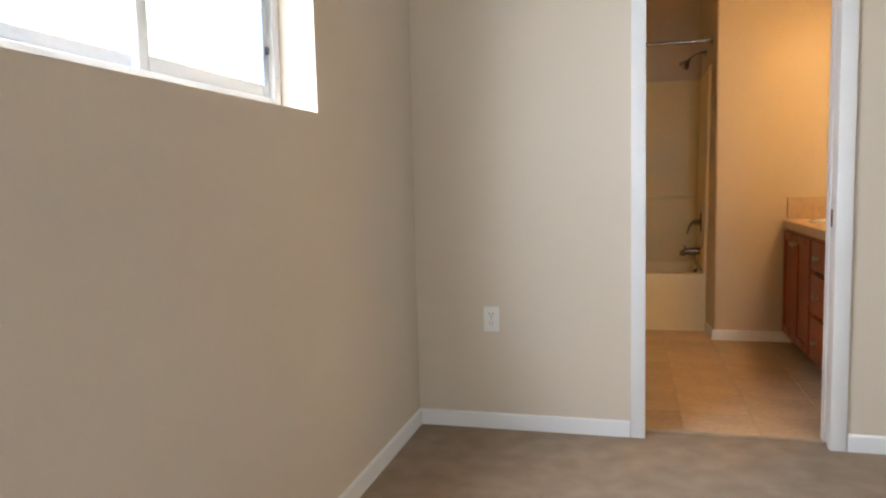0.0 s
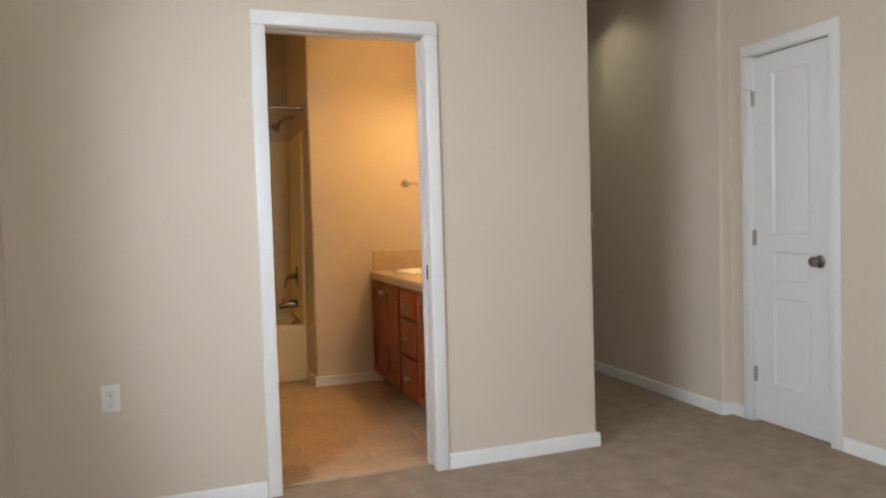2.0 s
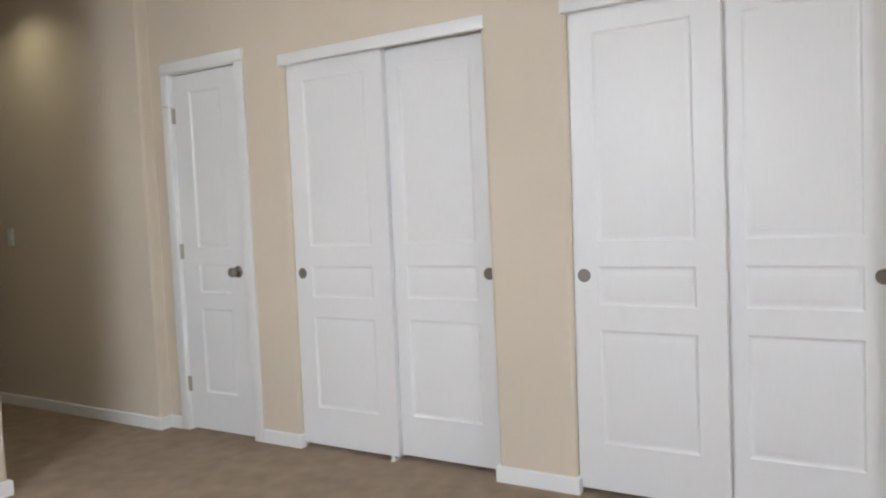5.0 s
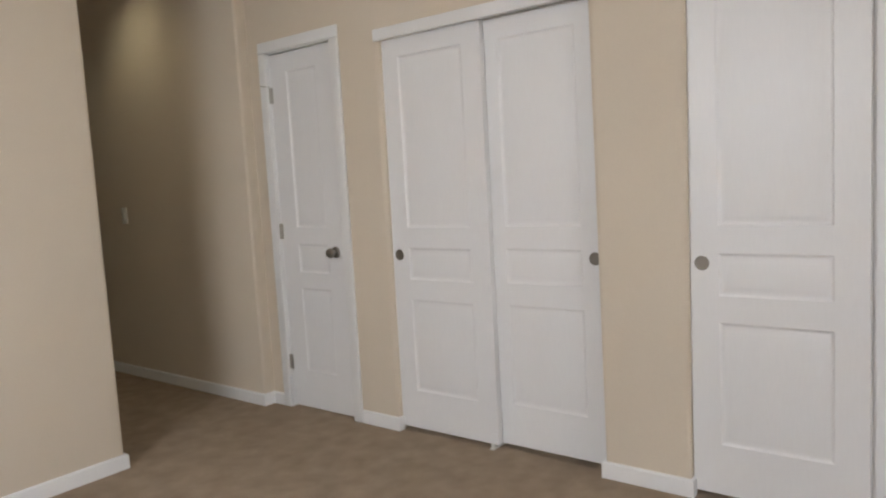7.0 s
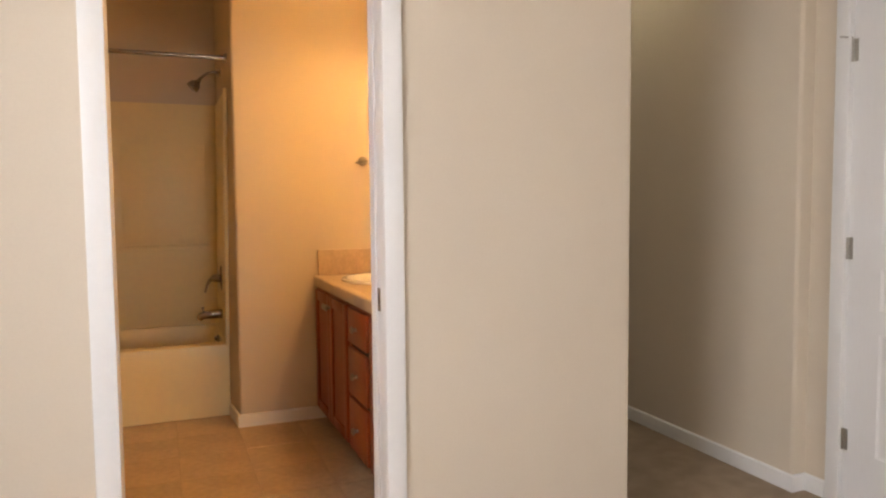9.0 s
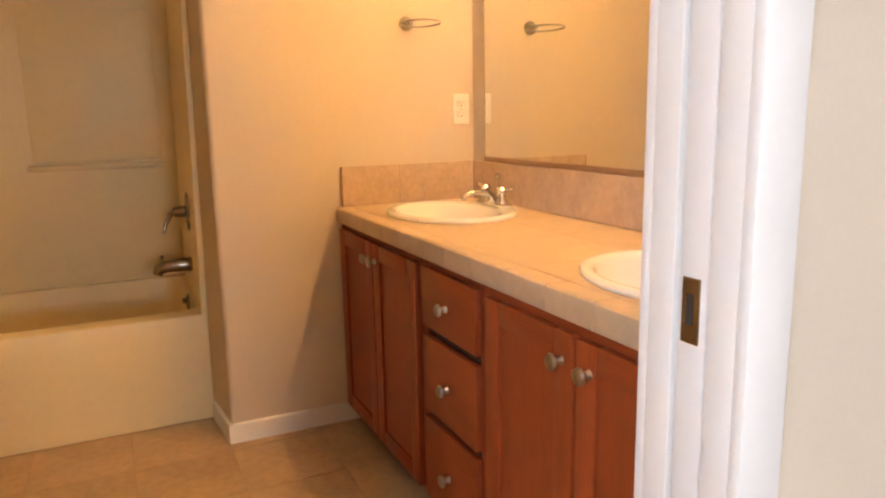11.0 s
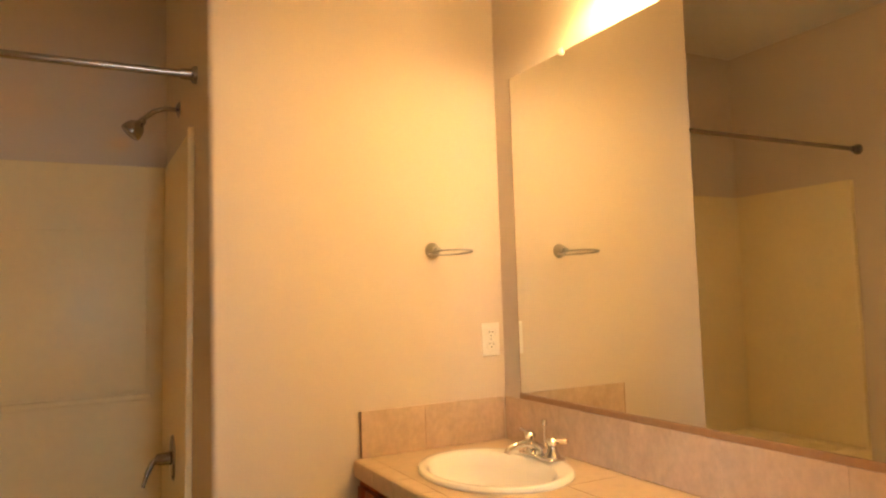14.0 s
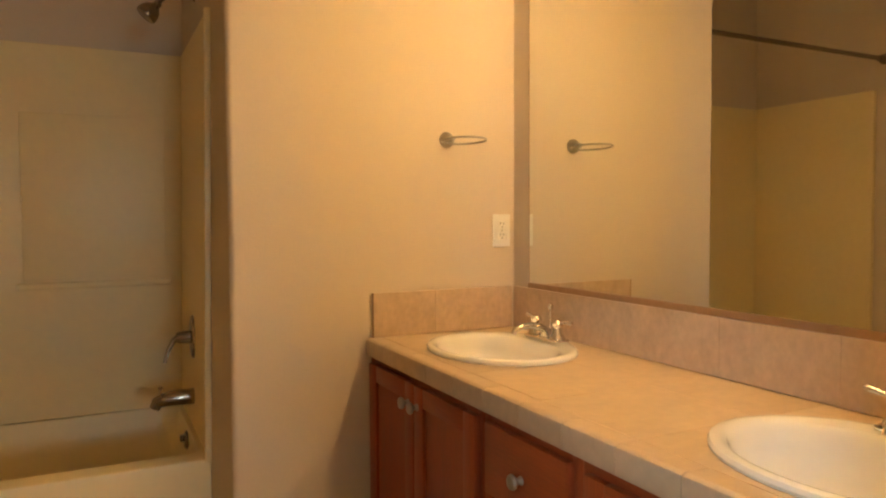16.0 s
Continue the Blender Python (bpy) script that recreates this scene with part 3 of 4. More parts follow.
# ---- bathroom: tub ----
tub = thing("bathtub", (TX - FUR, 5.44, 0), "cream one-piece fibreglass tub and shower surround", "bathtub")
L, Dp, RZ, RT = TX - FUR - LX, TY - 5.44, 0.422, 1.885
t0 = 0.010
def tub_shell():
    """The apron, rim and basin as one moulded skin, local: x from -L to 0, y from 0 to Dp."""
    bm = bmesh.new()
    def ring(x0, y0, x1, y1, z, r, n=6):
        out = []
        for cx, cy, a in ((x1 - r, y0 + r, -90), (x1 - r, y1 - r, 0), (x0 + r, y1 - r, 90), (x0 + r, y0 + r, 180)):
            for i in range(n + 1):
                t = radians(a + 90 * i / n)
                out.append(bm.verts.new((cx + r * math.cos(t), cy + r * math.sin(t), z)))
        return out
    X0, X1, Y1 = -L + 0.002, -0.002, Dp - 0.002
    rs = [ring(X0, 0.012, X1, Y1, 0.0, 0.004), ring(X0, 0.004, X1, Y1, 0.30, 0.004), ring(X0, 0.0, X1, Y1, RZ - 0.016, 0.006),
          ring(X0, 0.004, X1, Y1, RZ - 0.004, 0.008), ring(X0, 0.016, X1, Y1, RZ, 0.01),
          ring(X0 + 0.04, 0.082, X1 - 0.024, Y1 - 0.024, RZ - 0.001, 0.06), ring(X0 + 0.055, 0.095, X1 - 0.027, Y1 - 0.027, RZ - 0.012, 0.07),
          ring(X0 + 0.13, 0.125, X1 - 0.055, Y1 - 0.06, 0.16, 0.11), ring(X0 + 0.18, 0.165, X1 - 0.12, Y1 - 0.13, 0.085, 0.15), ring(X0 + 0.3, 0.25, X1 - 0.25, Y1 - 0.25, 0.075, 0.1)]
    for a, b in zip(rs, rs[1:]):
        for i in range(len(a)):
            bm.faces.new((a[i], a[(i + 1) % len(a)], b[(i + 1) % len(b)], b[i]))
    bm.faces.new(rs[-1])
    bmesh.ops.recalc_face_normals(bm, faces=bm.faces)
    return bm
part("tub_basin", tub_shell(), TUBM, tub)
def wall_panel(nm, x0, y0, x1, y1, label=""):
    return part(nm, box(x0, y0, RZ + 0.001, x1, y1, RT, 0.004, 3), TUBM, tub, label)
def drafted(nm, x0, y0, x1, y1, z0, bevel):
    """A moulded upright at the plumbing end that leans back with the wall as it rises."""
    bm = box(x0, y0, z0, x1, y1, RT, bevel, 3)
    for v in bm.verts:
        v.co.x += FUR * max(0.0, v.co.z - RZ) / (RT - RZ)
    return part(nm, bm, TUBM, tub)
drafted("surround_end", -t0, 0.022, -0.001, Dp - 0.023, RZ + 0.001, 0.003)
wall_panel("surround_end", -L + 0.002, 0.022, -L + 0.022, Dp - 0.022 - 0.001)
wall_panel("surround_back", -L + 0.002, Dp - 0.022, FUR - 0.002, Dp - 0.002)
drafted("surround_flange", -0.022, 0.0, -0.0005, 0.0215, RZ - 0.02, 0.005)
part("surround_flange", box(-L + 0.002, 0.0, RZ - 0.02, -L + 0.034, 0.0215, RT - 0.001, 0.007, 3), TUBM, tub)
part("back_panel_boss", box(-0.575, Dp - 0.022 - 0.0035, 0.975, -0.06, Dp - 0.022 - 0.0005, 1.62, 0.003, 3), TUBM, tub)
part("soap_ledge", box(-0.60, Dp - 0.022 - 0.020, 0.935, -0.04, Dp - 0.022 - 0.0005, 0.962, 0.009, 3), TUBM, tub)

PX = TX - FUR * 0.78 - t0       # plumbing face
PYY = 5.815
valve = thing("shower_valve", (PX, PYY, 0.768), "brushed-nickel lever shower valve on the tub end", "shower valve")
part("escutcheon", lathe([(0.0, -0.012), (0.05, -0.012), (0.066, -0.008), (0.072, -0.0005)], 36, 'x', (0, 0, 0), 0.62, 1.15), STEEL, valve)
part("hub", lathe([(0.0, -0.062), (0.017, -0.060), (0.021, -0.05), (0.024, -0.0125)], 24, 'x'), STEEL, valve)
part("lever", tube([(-0.050, 0.0, 0.004), (-0.070, -0.008, -0.008), (-0.090, -0.018, -0.042), (-0.104, -0.024, -0.085)], [0.011, 0.010, 0.008, 0.006]), STEEL, valve)
spout = thing("tub_spout", (PX, PYY, 0.545), "brushed-nickel tub spout with diverter knob", "tub spout")
part("spout_body", tube([(-0.001, 0, 0), (-0.06, 0, 0.001), (-0.105, 0, -0.002), (-0.132, 0, -0.012), (-0.140, 0, -0.032)], [0.030, 0.029, 0.026, 0.023, 0.019], 20), STEEL, spout)
part("diverter", lathe([(0.004, 0.0), (0.004, 0.018), (0.008, 0.020), (0.008, 0.028), (0.0, 0.030)], 14, 'z', (-0.118, 0, 0.018)), STEEL, spout)
ovf = thing("overflow_plate", (TX - FUR - 0.033, PYY, 0.382), "round nickel tub overflow plate", "overflow plate")
part("plate", lathe([(0.0, -0.012), (0.026, -0.011), (0.034, -0.006), (0.036, -0.001)], 28, 'x'), STEEL, ovf)
part("trip_lever", box(-0.026, -0.004, -0.004, -0.0125, 0.004, 0.020, 0.002), STEEL, ovf)
hd = thing("wall_shower", (TX, PYY, 2.035), "nickel shower head on an angled arm", "shower")
part("arm_flange", lathe([(0.0, -0.014), (0.016, -0.012), (0.030, -0.004), (0.031, -0.0005)], 24, 'x'), STEEL, hd)
part("arm", tube([(-0.012, 0, 0), (-0.05, 0, 0.0), (-0.085, 0, -0.012), (-0.112, 0, -0.034), (-0.126, 0, -0.048)], 0.009, 14), STEEL, hd)
bm = lathe([(0.010, 0.030), (0.014, 0.026), (0.014, 0.014), (0.018, 0.008), (0.030, -0.004), (0.036, -0.020), (0.038, -0.036), (0.036, -0.044), (0.030, -0.046), (0.0, -0.042)], 28)
bmesh.ops.transform(bm, matrix=Matrix.Translation((-0.142, 0, -0.070)) @ Matrix.Rotation(radians(42), 4, 'Y'), verts=bm.verts)
part("spray_head", bm, STEEL, hd)
rod = thing("shower_rod", ((TX + LX) / 2, 5.405, 2.045), "straight nickel shower curtain rod", "shower rod")
hl = (TX - LX) / 2
part("rod", tube([(-hl + 0.01, 0, 0), (hl - 0.01, 0, 0)], 0.0125, 16), STEEL, rod)
for s in (-1, 1):
    part("end_flange", lathe([(0.0, s * (hl - 0.05)), (0.017, s * (hl - 0.05)), (0.018, s * (hl - 0.018)), (0.027, s * (hl - 0.012)), (0.029, s * (hl - 0.0008))], 22, 'x'), STEEL, rod)

# ---- bathroom: vanity ----
VX, VZ = 1.687, 0.766          # cabinet face, underside of counter
V0, V1 = 3.323, BY - 0.003
def shaker(w, h):
    """A framed door on y 0..w, z 0..h facing -x: four framing boards and a sunk panel, as meshes to hang under it."""
    s, r = 0.058, 0.052
    return [("stile", box(-0.019, 0, 0, 0, s, h, 0.0025), CHERRY), ("stile", box(-0.019, w - s, 0, 0, w, h, 0.0025), CHERRY),
            ("rail", box(-0.0188, s + 0.0004, 0, -0.0002, w - s - 0.0004, r, 0.0022), CHERRYH), ("rail", box(-0.0188, s + 0.0004, h - r, -0.0002, w - s - 0.0004, h, 0.0022), CHERRYH),
            ("panel", box(-0.010, s - 0.004, r - 0.004, -0.002, w - s + 0.004, h - r + 0.004), CHERRY)]
KNOB = [(0.0, -0.030), (0.008, -0.0297), (0.0145, -0.027), (0.017, -0.022), (0.0155, -0.018), (0.008, -0.0145), (0.006, -0.008), (0.0085, -0.003), (0.010, 0.0)]
def knob(parent, y, z):
    return part("knob", lathe(KNOB, 24, 'x', (-0.0190, y, z)), NICKEL, parent, "round brushed-nickel knob")

def cabinet(y0, y1, label):
    t = thing("vanity_cabinet", (VX, y0, 0), label, "cabinet", "vanity cabinets")
    w = y1 - y0
    part("side_panel", box(0.0215, 0.001, 0.085, 0.545, 0.018, VZ - 0.002), CHERRY, t)
    part("side_panel", box(0.0215, w - 0.018, 0.085, 0.545, w - 0.001, VZ - 0.002), CHERRY, t)
    part("bottom_panel", box(0.0215, 0.019, 0.085, 0.545, w - 0.019, 0.10), RECSHADE, t)
    part("back_panel", box(0.53, 0.019, 0.101, 0.545, w - 0.019, VZ - 0.002), RECSHADE, t)
    for a, b in ((0.001, 0.032), (w - 0.032, w - 0.001)):
        part("face_stile", box(0.0005, a, 0.07, 0.021, b, VZ - 0.002, 0.001), CHERRY, t)
    part("face_rail", box(0.0006, 0.0325, VZ - 0.046, 0.0208, w - 0.0325, VZ - 0.002), CHERRYH, t)
    part("face_rail", box(0.0006, 0.0325, 0.07, 0.0208, w - 0.0325, 0.102), CHERRYH, t)
    # toe kick coloured near black for the shadow under the cabinet
    part("toe_kick", box(0.075, 0.001, 0.0, 0.09, w - 0.001, 0.084), RECSHADE, t)
    return t

def hang(t, y, z, w, h, kx):
    d = new("cabinet_door")
    d.empty_display_size = 0.05
    d.parent, d.location = t, (0, y, z)
    for nm, b, m in shaker(w, h):
        part(nm, b, m, d)
    part("knob", lathe(KNOB, 24, 'x', (-0.019, kx, h - 0.055)), NICKEL, d, "round brushed-nickel knob")

YA, YB = 4.452, 4.090
c1 = cabinet(YA, V1, "cherry-stained two-door vanity cabinet under the far sink")
hang(c1, 0.016, 0.082, 0.344, 0.664, 0.318)
hang(c1, 0.364, 0.082, 0.340, 0.664, 0.030)
c2 = cabinet(YB, YA, "cherry-stained vanity cabinet with three drawers")
for z0, z1 in ((0.082, 0.325), (0.345, 0.560), (0.585, 0.746)):
    dr = part("drawer_front", box(-0.019, 0.024, z0, 0, YA - YB - 0.030, z1, 0.003), CHERRYH, c2)
    part("knob", lathe(KNOB, 24, 'x', (-0.019, 0.180, (z0 + z1) / 2 - 0.004)), NICKEL, dr, "round brushed-nickel knob")
    if z0 > 0.1:
        # rail between drawers darkened by colour, as the gap's shade
        part("face_rail", box(0.0006, 0.033, z0 - 0.022, 0.0208, YA - YB - 0.033, z0 + 0.002), RECSHADE, c2)
part("drawer_box", box(0.022, 0.04, 0.11, 0.5, YA - YB - 0.04, VZ - 0.05), RECSHADE, c2)
c3 = cabinet(V0, YB, "cherry-stained two-door vanity cabinet under the near sink")
hang(c3, 0.034, 0.082, 0.368, 0.660, 0.328)
hang(c3, 0.414, 0.082, 0.330, 0.660, 0.034)
part("face_stile", box(0.0005, 0.388, 0.1025, 0.021, 0.428, VZ - 0.0465, 0.001), CHERRY, c3)
part("face_stile", box(0.0005, 0.342, 0.1025, 0.021, 0.382, VZ - 0.0465, 0.001), CHERRY, c1)

# counter: core with two basin holes, tiles on it, nosing pieces, backsplash
CTZ = 0.818
S1, S2, SRX, SRY = (1.955, 4.825), (1.948, 3.722), 0.205, 0.255
counter = thing("countertop", (0, 0, 0), "beige tiled vanity countertop with tile nosing", "countertop")
def slab_with_holes(x0, y0, x1, y1, z0, z1, holes, n=40):
    """A slab cut into cells along y, each either whole or with an elliptic hole."""
    bm = bmesh.new()
    cells, y = [], y0
    for cx, cy in sorted(holes, key=lambda h: h[1]):
        a, b = cy - 0.30, cy + 0.30
        cells += [(y, max(y, a), None), (max(y0, a), min(y1, b), (cx, cy))]
        y = min(y1, b)
    cells.append((y, y1, None))
    for a, b, h in cells:
        if b - a < 1e-4:
            continue
        if h is None:
            for z in (z0, z1):
                bm.faces.new([bm.verts.new(c) for c in ((x0, a, z), (x1, a, z), (x1, b, z), (x0, b, z))])
            continue
        for z in (z0, z1):
            inner, outer = [], []
            for i in range(n):
                t = 2 * math.pi * i / n
                dx, dy = math.cos(t), math.sin(t)
                inner.append(bm.verts.new((h[0] + dx * (SRX - 0.02), h[1] + dy * (SRY - 0.02), z)))
                k = min((x1 - h[0]) / dx if dx > 1e-6 else 9, (x0 - h[0]) / dx if dx < -1e-6 else 9, (b - h[1]) / dy if dy > 1e-6 else 9, (a - h[1]) / dy if dy < -1e-6 else 9)
                outer.append(bm.verts.new((h[0] + dx * k, h[1] + dy * k, z)))
            for i in range(n):
                bm.faces.new((inner[i], outer[i], outer[(i + 1) % n], inner[(i + 1) % n]))
    return bm
core = slab_with_holes(1.680, V0, BX - 0.002, V1, VZ, CTZ - 0.0015, [S1, S2])
part("grout_bed", core, CGROUT, counter)

def cut_tile(x0, y0, x1, y1):
    """A counter tile with an eased top; the part that a basin covers is left out."""
    bm = bmesh.new()
    add_box(bm, x0, y0, CTZ - 0.012, x1, y1, CTZ, 0.0006, 1)
    return bm
def tile_hits(x0, y0, x1, y1):
    return any(((max(x0, min(cx, x1)) - cx) / (SRX - 0.02)) ** 2 + ((max(y0, min(cy, y1)) - cy) / (SRY - 0.02)) ** 2 < 1 for cx, cy in (S1, S2))
def clipped_tile(x0, y0, x1, y1, n=16):
    """A tile by a basin: a fine grid with the cells inside the basin's rim taken away."""
    bm = bmesh.new()
    vs = {}
    def V(i, j):
        if (i, j) not in vs:
            p = Vector((x0 + (x1 - x0) * i / n, y0 + (y1 - y0) * j / n, CTZ))
            for cx, cy in (S1, S2):
                q = Vector(((p.x - cx) / (SRX - 0.02), (p.y - cy) / (SRY - 0.02)))
                if 0.72 < q.length < 1.0:
                    q.normalize()
                    p.x, p.y = cx + q.x * (SRX - 0.02), cy + q.y * (SRY - 0.02)
            vs[i, j] = bm.verts.new(p)
        return vs[i, j]
    for i in range(n):
        for j in range(n):
            c = (x0 + (x1 - x0) * (i + 0.5) / n, y0 + (y1 - y0) * (j + 0.5) / n)
            if any(((c[0] - cx) / (SRX - 0.02)) ** 2 + ((c[1] - cy) / (SRY - 0.02)) ** 2 < 0.92 for cx, cy in (S1, S2)):
                continue
            bm.faces.new((V(i, j), V(i + 1, j), V(i + 1, j + 1), V(i, j + 1)))
    if bm.faces:
        r = bmesh.ops.extrude_face_region(bm, geom=list(bm.faces))
        for v in (g for g in r["geom"] if isinstance(g, bmesh.types.BMVert)):
            v.co.z -= 0.010
        bmesh.ops.recalc_face_normals(bm, faces=bm.faces)
    return bm
G = 0.0007
xs = [1.7275, 1.7275 + 0.300, BX - 0.010]
ys, y = [], V1
while y > V0 + 0.05:
    ys.append(y)
    y -= 0.300
ys.append(V0)
for a, b in zip(xs, xs[1:]):
    for c, d in zip(ys[1:], ys):
        q = (a + G, c + G, b - G, d - G)
        bm = clipped_tile(*q) if tile_hits(*q) else cut_tile(*q)
        if bm.faces:
            part("tile", bm, CTILE, counter)

def nosing(y0, y1):
    """A V-cap tile: flat back edge, rounded lip and front face."""
    bm = bmesh.new()
    prof = [(1.7260, CTZ - 0.010), (1.7260, CTZ), (1.6955, CTZ + 0.0005), (1.6855, CTZ + 0.0015), (1.6775, CTZ + 0.0005), (1.6725, CTZ - 0.003), (1.6700, CTZ - 0.009), (1.6695, CTZ - 0.048), (1.6715, CTZ - 0.052), (1.6795, CTZ - 0.052), (1.6805, CTZ - 0.010)]
    e = 0.0014
    rows = [[bm.verts.new((x, y, z)) for x, z in prof] for y in (y0 + e, y1 - e)]
    k = len(prof)
    for i in range(k):
        bm.faces.new((rows[0][i], rows[0][(i + 1) % k], rows[1][(i + 1) % k], rows[1][i]))
    bm.faces.new(rows[0])
    bm.faces.new(rows[1])
    bmesh.ops.recalc_face_normals(bm, faces=bm.faces)
    return bm
y = V1
while y > V0 + 0.01:
    n = max(V0, y - 0.1505)
    part("nosing_tile", nosing(n, y), CTILE, counter)
    y = n

splash = thing("backsplash", (0, 0, 0), "low rosy-beige tile backsplash along two walls", "backsplash")
SZ = 0.964
part("grout_bed", box(BX - 0.006, V0, CTZ + 0.001, BX - 0.001, V1 - 0.012, SZ - 0.002), CGROUT, splash)
y = V1 - 0.012
while y > V0 + 0.02:
    n = max(V0, y - 0.305)
    part("tile", box(BX - 0.0125, n + 0.0004, CTZ + 0.002, BX - 0.005, y - 0.0004, SZ, 0.0006, 1), STILE, splash)
    y = n
x = BX - 0.014
while x > 1.70:
    n = max(1.695, x - 0.305)
    part("tile", box(n + 0.0004, BY - 0.0112, CTZ + 0.002, x - 0.0004, BY - 0.001, SZ, 0.0006, 1), STILE, splash)
    x = n
part("edge_strip", box(1.6925, BY - 0.0115, CTZ + 0.002, 1.6948, BY - 0.001, SZ - 0.0005), CHANNEL, splash, "thin dark end strip")

def basin(c, label):
    """An oval drop-in basin: rolled rim, bowl, and a flat deck at the back for the tap."""
    t = thing("sink", (c[0], c[1], CTZ), label, "sink", "drop-in sinks")
    bm = bmesh.new()
    n = 56
    prof = [(1.0, 0.0008, 0), (1.005, 0.006, 0), (0.99, 0.0125, 0), (0.955, 0.0155, 0), (0.91, 0.0145, 0), (0.865, 0.010, 0.25), (0.83, 0.0, 0.6), (0.79, -0.03, 1), (0.70, -0.075, 1), (0.52, -0.115, 1), (0.28, -0.135, 1), (0.10, -0.139, 1)]
    rings = []
    for r, z, s in prof:
        ring = []
        for i in range(n):
            a = 2 * math.pi * i / n
            x, y = SRX * r * math.cos(a), SRY * r * math.sin(a)
            if s:
                x = min(x, x * 0.78 + 0.01) if x > 0 else x
                x -= 0.012 * s
            ring.append(bm.verts.new((x, y, z)))
        rings.append(ring)
    for a, b in zip(rings, rings[1:]):
        for i in range(n):
            bm.faces.new((a[i], a[(i + 1) % n], b[(i + 1) % n], b[i]))
    bm.faces.new(rings[-1])
    bmesh.ops.recalc_face_normals(bm, faces=bm.faces)
    for f in bm.faces:
        if f.normal.z < -0.2 and f.calc_center_median().z < -0.01:
            f.normal_flip()
    part("bowl", bm, PORC, t)
    part("drain", lathe([(0.0, -0.134), (0.014, -0.134), (0.020, -0.1325), (0.022, -0.137)], 22, 'z', (-0.012, 0, 0)), CHROME, t, "chrome drain ring")
    return t
basin(S1, "white oval drop-in sink at the far end of the counter")
basin(S2, "white oval drop-in sink with a chrome tap")

def faucet(c, label):
    t = thing("faucet", (c[0] + SRX * 0.80, c[1], CTZ + 0.0145), label, "faucet", "vanity faucets")
    t.scale = (1.08, 1.08, 1.06)
    bm = box(-0.024, -0.078, 0.0, 0.024, 0.078, 0.012, 0.0055, 3)
    part("base_plate", bm, CHROME, t)
    for s in (-1, 1):
        h = part("handle_post", lathe([(0.022, 0.012), (0.021, 0.018), (0.014, 0.026), (0.011, 0.042), (0.015, 0.049), (0.016, 0.056), (0.010, 0.063), (0.0, 0.065)], 22, 'z', (0, s * 0.051, 0)), CHROME, t)
        part("lever", tube([(0, s * 0.051, 0.056), (0.003, s * 0.072, 0.058), (0.005, s * 0.094, 0.060), (0.006, s * 0.104, 0.061), (0.006, s * 0.110, 0.0615)], [0.006, 0.0042, 0.0058, 0.0066, 0.003]), CHROME, h)
    part("spout", tube([(0, 0, 0.010), (-0.006, 0, 0.028), (-0.022, 0, 0.040), (-0.048, 0, 0.046), (-0.080, 0, 0.045), (-0.103, 0, 0.036), (-0.109, 0, 0.024)], [0.018, 0.013, 0.0105, 0.0095, 0.0090, 0.0090, 0.0095], 18), CHROME, t)
    part("lift_rod", lathe([(0.0026, 0.02), (0.0026, 0.085), (0.007, 0.088), (0.0085, 0.096), (0.005, 0.103), (0.0, 0.105)], 14, 'z', (0.014, 0, 0)), CHROME, t)
faucet(S1, "chrome two-handle faucet on the far sink")
faucet(S2, "chrome two-handle faucet on the near sink")

MY0, MY1, MZ0, MZ1 = 3.345, 5.083, 0.974, 2.055
mir = thing("mirror", (BX, (MY0 + MY1) / 2, MZ0), "large frameless wall mirror in a brown bottom channel", "mirror")
mw = (MY1 - MY0) / 2
part("glass", box(-0.0065, -mw, 0.0, -0.001, mw, MZ1 - MZ0, 0.001, 1), MIRROR, mir)
part("bottom_channel", box(-0.0115, -mw - 0.002, -0.009, -0.0068, mw + 0.002, 0.009, 0.001), CHANNEL, mir, "brown metal J-channel")
part("edge_line", box(-0.0068, mw + 0.0003, 0.0, -0.001, mw + 0.0022, MZ1 - MZ0), CHANNEL, mir)
for yy in (0.575, -0.3):
    part("clip", box(-0.012, yy - 0.009, MZ1 - MZ0 - 0.010, -0.0068, yy + 0.009, MZ1 - MZ0 + 0.010, 0.002), PLASTIC, mir, "clear plastic mirror clip")

ringt = thing("towel_ring", (1.966, BY, 1.468), "brushed-nickel towel ring on the beige wall", "towel ring")
part("mount", lathe([(0.0, -0.030), (0.014, -0.029), (0.020, -0.020), (0.026, -0.008), (0.027, -0.0005)], 26, 'y'), NICKEL, ringt)
part("post", tube([(0, -0.026, 0), (0.0, -0.046, 0.0)], 0.009, 14), NICKEL, ringt)
part("ring", tube([(0.004 + 0.072 * math.cos(a), -0.118 - 0.072 * math.sin(a), -0.013 + 0.004 * math.sin(a)) for a in (2 * math.pi * i / 40 for i in range(40))], 0.0036, 10, True), NICKEL, ringt)

bar = thing("towel_bar", (LX, 4.95, 1.236), "nickel towel bar with a hanging paper strip", "towel bar")
for s in (-1, 1):
    p = part("mount", lathe([(0.027, 0.0005), (0.026, 0.008), (0.020, 0.022), (0.013, 0.055), (0.015, 0.072), (0.0, 0.078)], 24, 'x', (0, s * 0.29, 0)), NICKEL, bar)
part("bar", tube([(0.062, -0.29, 0), (0.062, 0.29, 0)], 0.008, 14), NICKEL, bar)
strip = thing("paper_strip", (LX + 0.062, 5.165, 1.236), "white paper strip hung over the towel bar", "paper strip")
part("strip", box(0.0085, -0.014, -0.20, 0.0095, 0.014, 0.009), PAPER, strip)

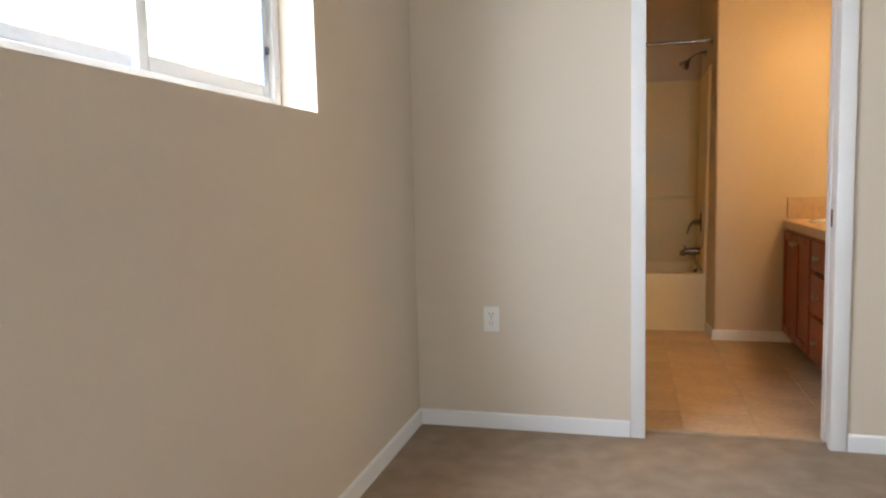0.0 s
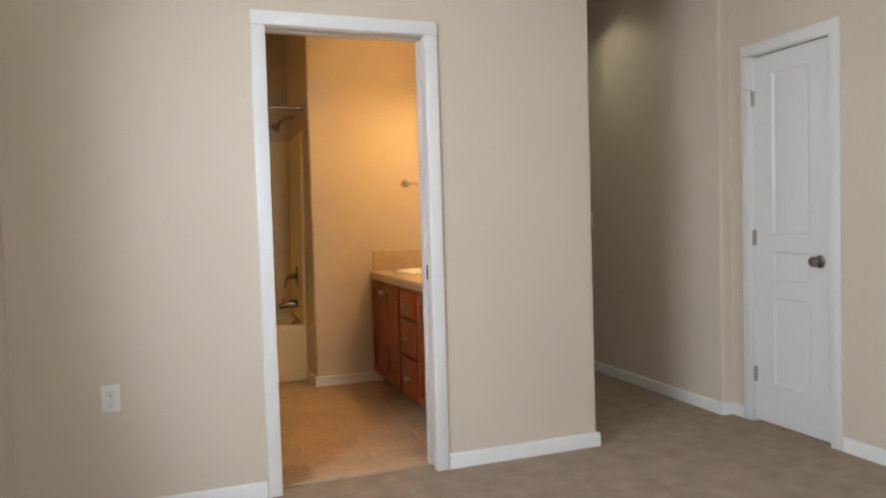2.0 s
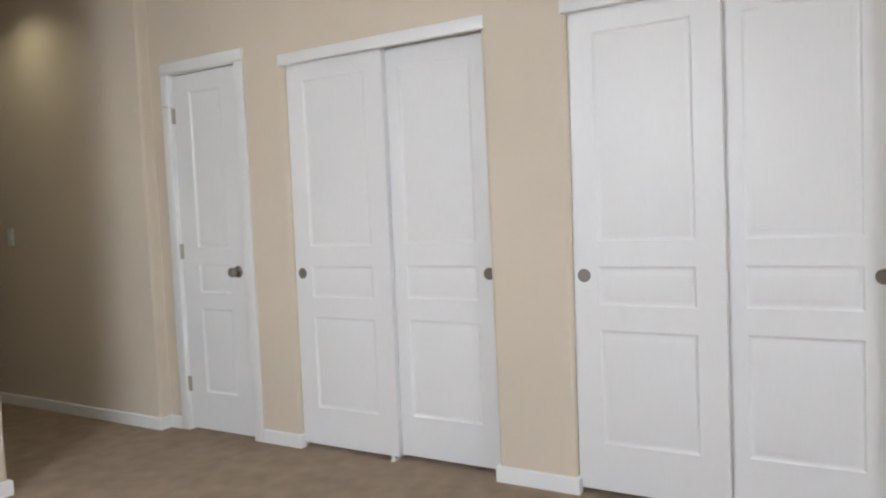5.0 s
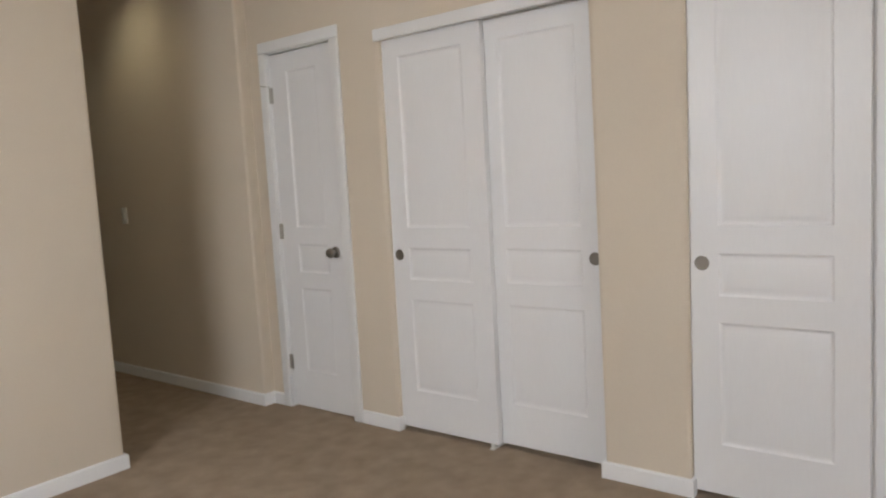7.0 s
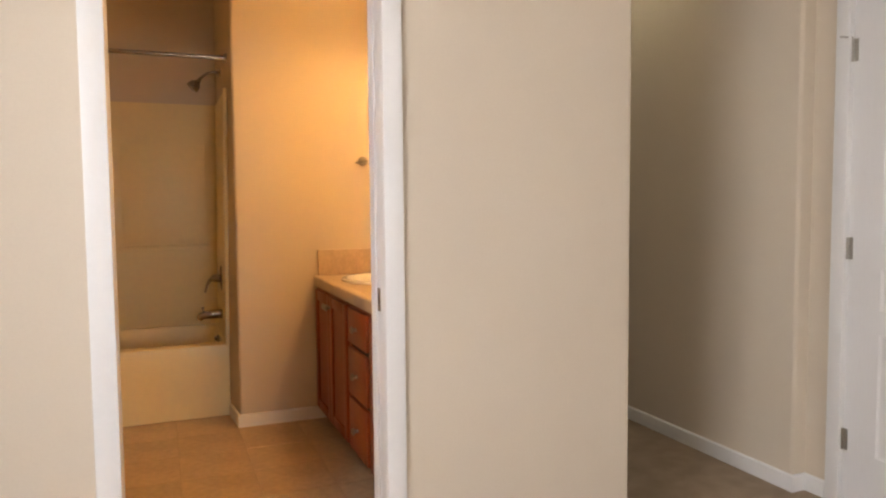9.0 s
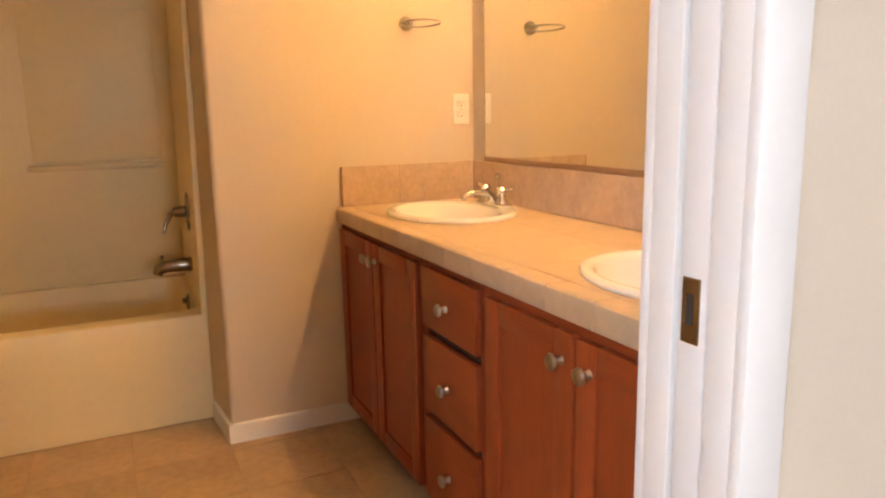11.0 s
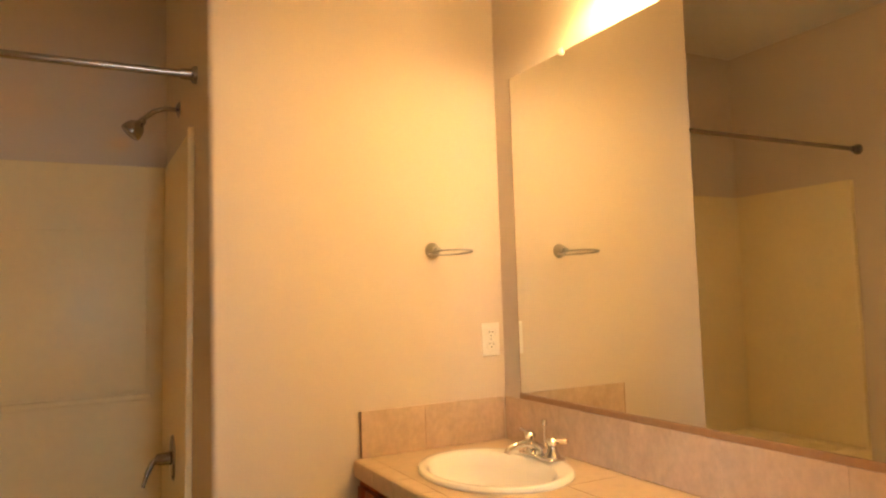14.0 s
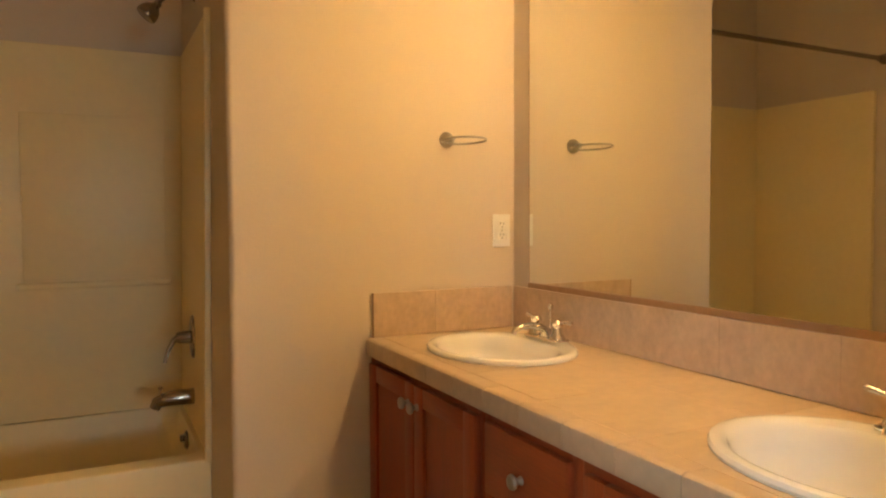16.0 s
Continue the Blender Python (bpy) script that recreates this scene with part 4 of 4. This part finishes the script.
vent = thing("ceiling_vent", (0.06, 5.0, H), "square white exhaust vent in the bathroom ceiling", "vent")
part("backing", box(-0.11, -0.11, -0.004, 0.11, 0.11, -0.001), SLOT, vent)
for q in ((-0.13, -0.13, 0.13, -0.108), (-0.13, 0.108, 0.13, 0.13), (-0.13, -0.1075, -0.108, 0.1075), (0.108, -0.1075, 0.13, 0.1075)):
    part("frame", box(q[0], q[1], -0.014, q[2], q[3], -0.001, 0.003), PLASTIC, vent)
for i in range(9):
    part("slat", box(-0.107, -0.094 + i * 0.0225, -0.012, 0.107, -0.086 + i * 0.0225, -0.0045, 0.001, 1), NICKEL, vent)

# ---- vanity light: bar with five bell shades ----
LY = [4.575 - 0.174 * i for i in range(5)]
LZ = 2.150
lamp = thing("vanity_light", (BX, LY[2], 2.250), "aged-nickel vanity light with lit frosted bell shades", "wall light")
half = (LY[0] - LY[4]) / 2 + 0.045
part("back_plate", box(-0.022, -half, -0.048, -0.001, half, 0.022, 0.008, 3), BRONZE, lamp)
part("back_plate_ridge", box(-0.031, -half + 0.012, -0.032, -0.0225, half - 0.012, 0.006, 0.005, 3), BRONZE, lamp)
for y in LY:
    d = y - LY[2]
    a = part("arm", tube([(-0.03, d, -0.013), (-0.045, d, 0.03), (-0.052, d, 0.075)] + arc((-0.0815, d, 0.085), 0.0305, 10, 170, 8, 'xz') + [(-0.112, d, 0.070)], 0.0058, 10), BRONZE, lamp)
    part("socket_cup", lathe([(0.0, 0.072), (0.014, 0.070), (0.024, 0.060), (0.027, 0.045), (0.0275, 0.030)], 22, 'z', (-0.112, d, 0)), BRONZE, a)
    bm = bmesh.new()
    pr = [(0.026, 0.034), (0.030, 0.018), (0.036, -0.008), (0.043, -0.040), (0.052, -0.068), (0.064, -0.090), (0.0655, -0.094), (0.0625, -0.0935), (0.050, -0.068), (0.041, -0.040), (0.034, -0.008), (0.028, 0.018), (0.024, 0.030)]
    add_lathe(bm, pr, 30, 'z', (-0.112, d, 0))
    part("shade", bm, SHADE, lamp, "lit frosted white glass bell shade")
    bulb = new("bulb_light", bpy.data.lights.new("bulb_light", 'POINT'))
    bulb.data.energy, bulb.data.color, bulb.data.shadow_soft_size = BULB, (1.0, 0.57, 0.20), 0.014
    bulb.matrix_world = Matrix.Translation((BX - 0.112, y, 2.250 - 0.085))

# ---- bathroom floor tiles, each a piece ----
bath_floor = setting("floor_bath", box(LX, FY + 0.09, -0.06, BX, TY, -0.0025), GROUT, "tan ceramic tile bathroom floor", "tile floor")
TSX, TSY = 0.3175, 0.311
made = {}
for i in range(9):
    for j in range(8):
        a, c = max(LX + 0.001, 1.555 + (i - 6) * TSX), max(FY + 0.099, 3.577 + (j - 1) * TSY)
        b, d = min(BX - 0.001, 1.555 + (i - 5) * TSX), min(5.455, 3.577 + j * TSY)
        if b - a < 0.02 or d - c < 0.02:
            continue
        key = (round(b - a, 3), round(d - c, 3))
        if key not in made:
            made[key] = mesh_of("tile", box(-(b - a) / 2 + 0.0015, -(d - c) / 2 + 0.0015, -0.007, (b - a) / 2 - 0.0015, (d - c) / 2 - 0.0015, 0.0, 0.0008, 1), FTILE)
        o = new("tile", made[key])
        o.parent, o.location = bath_floor, ((a + b) / 2, (c + d) / 2, -0.0002 * ((i * 7 + j * 3) % 3))
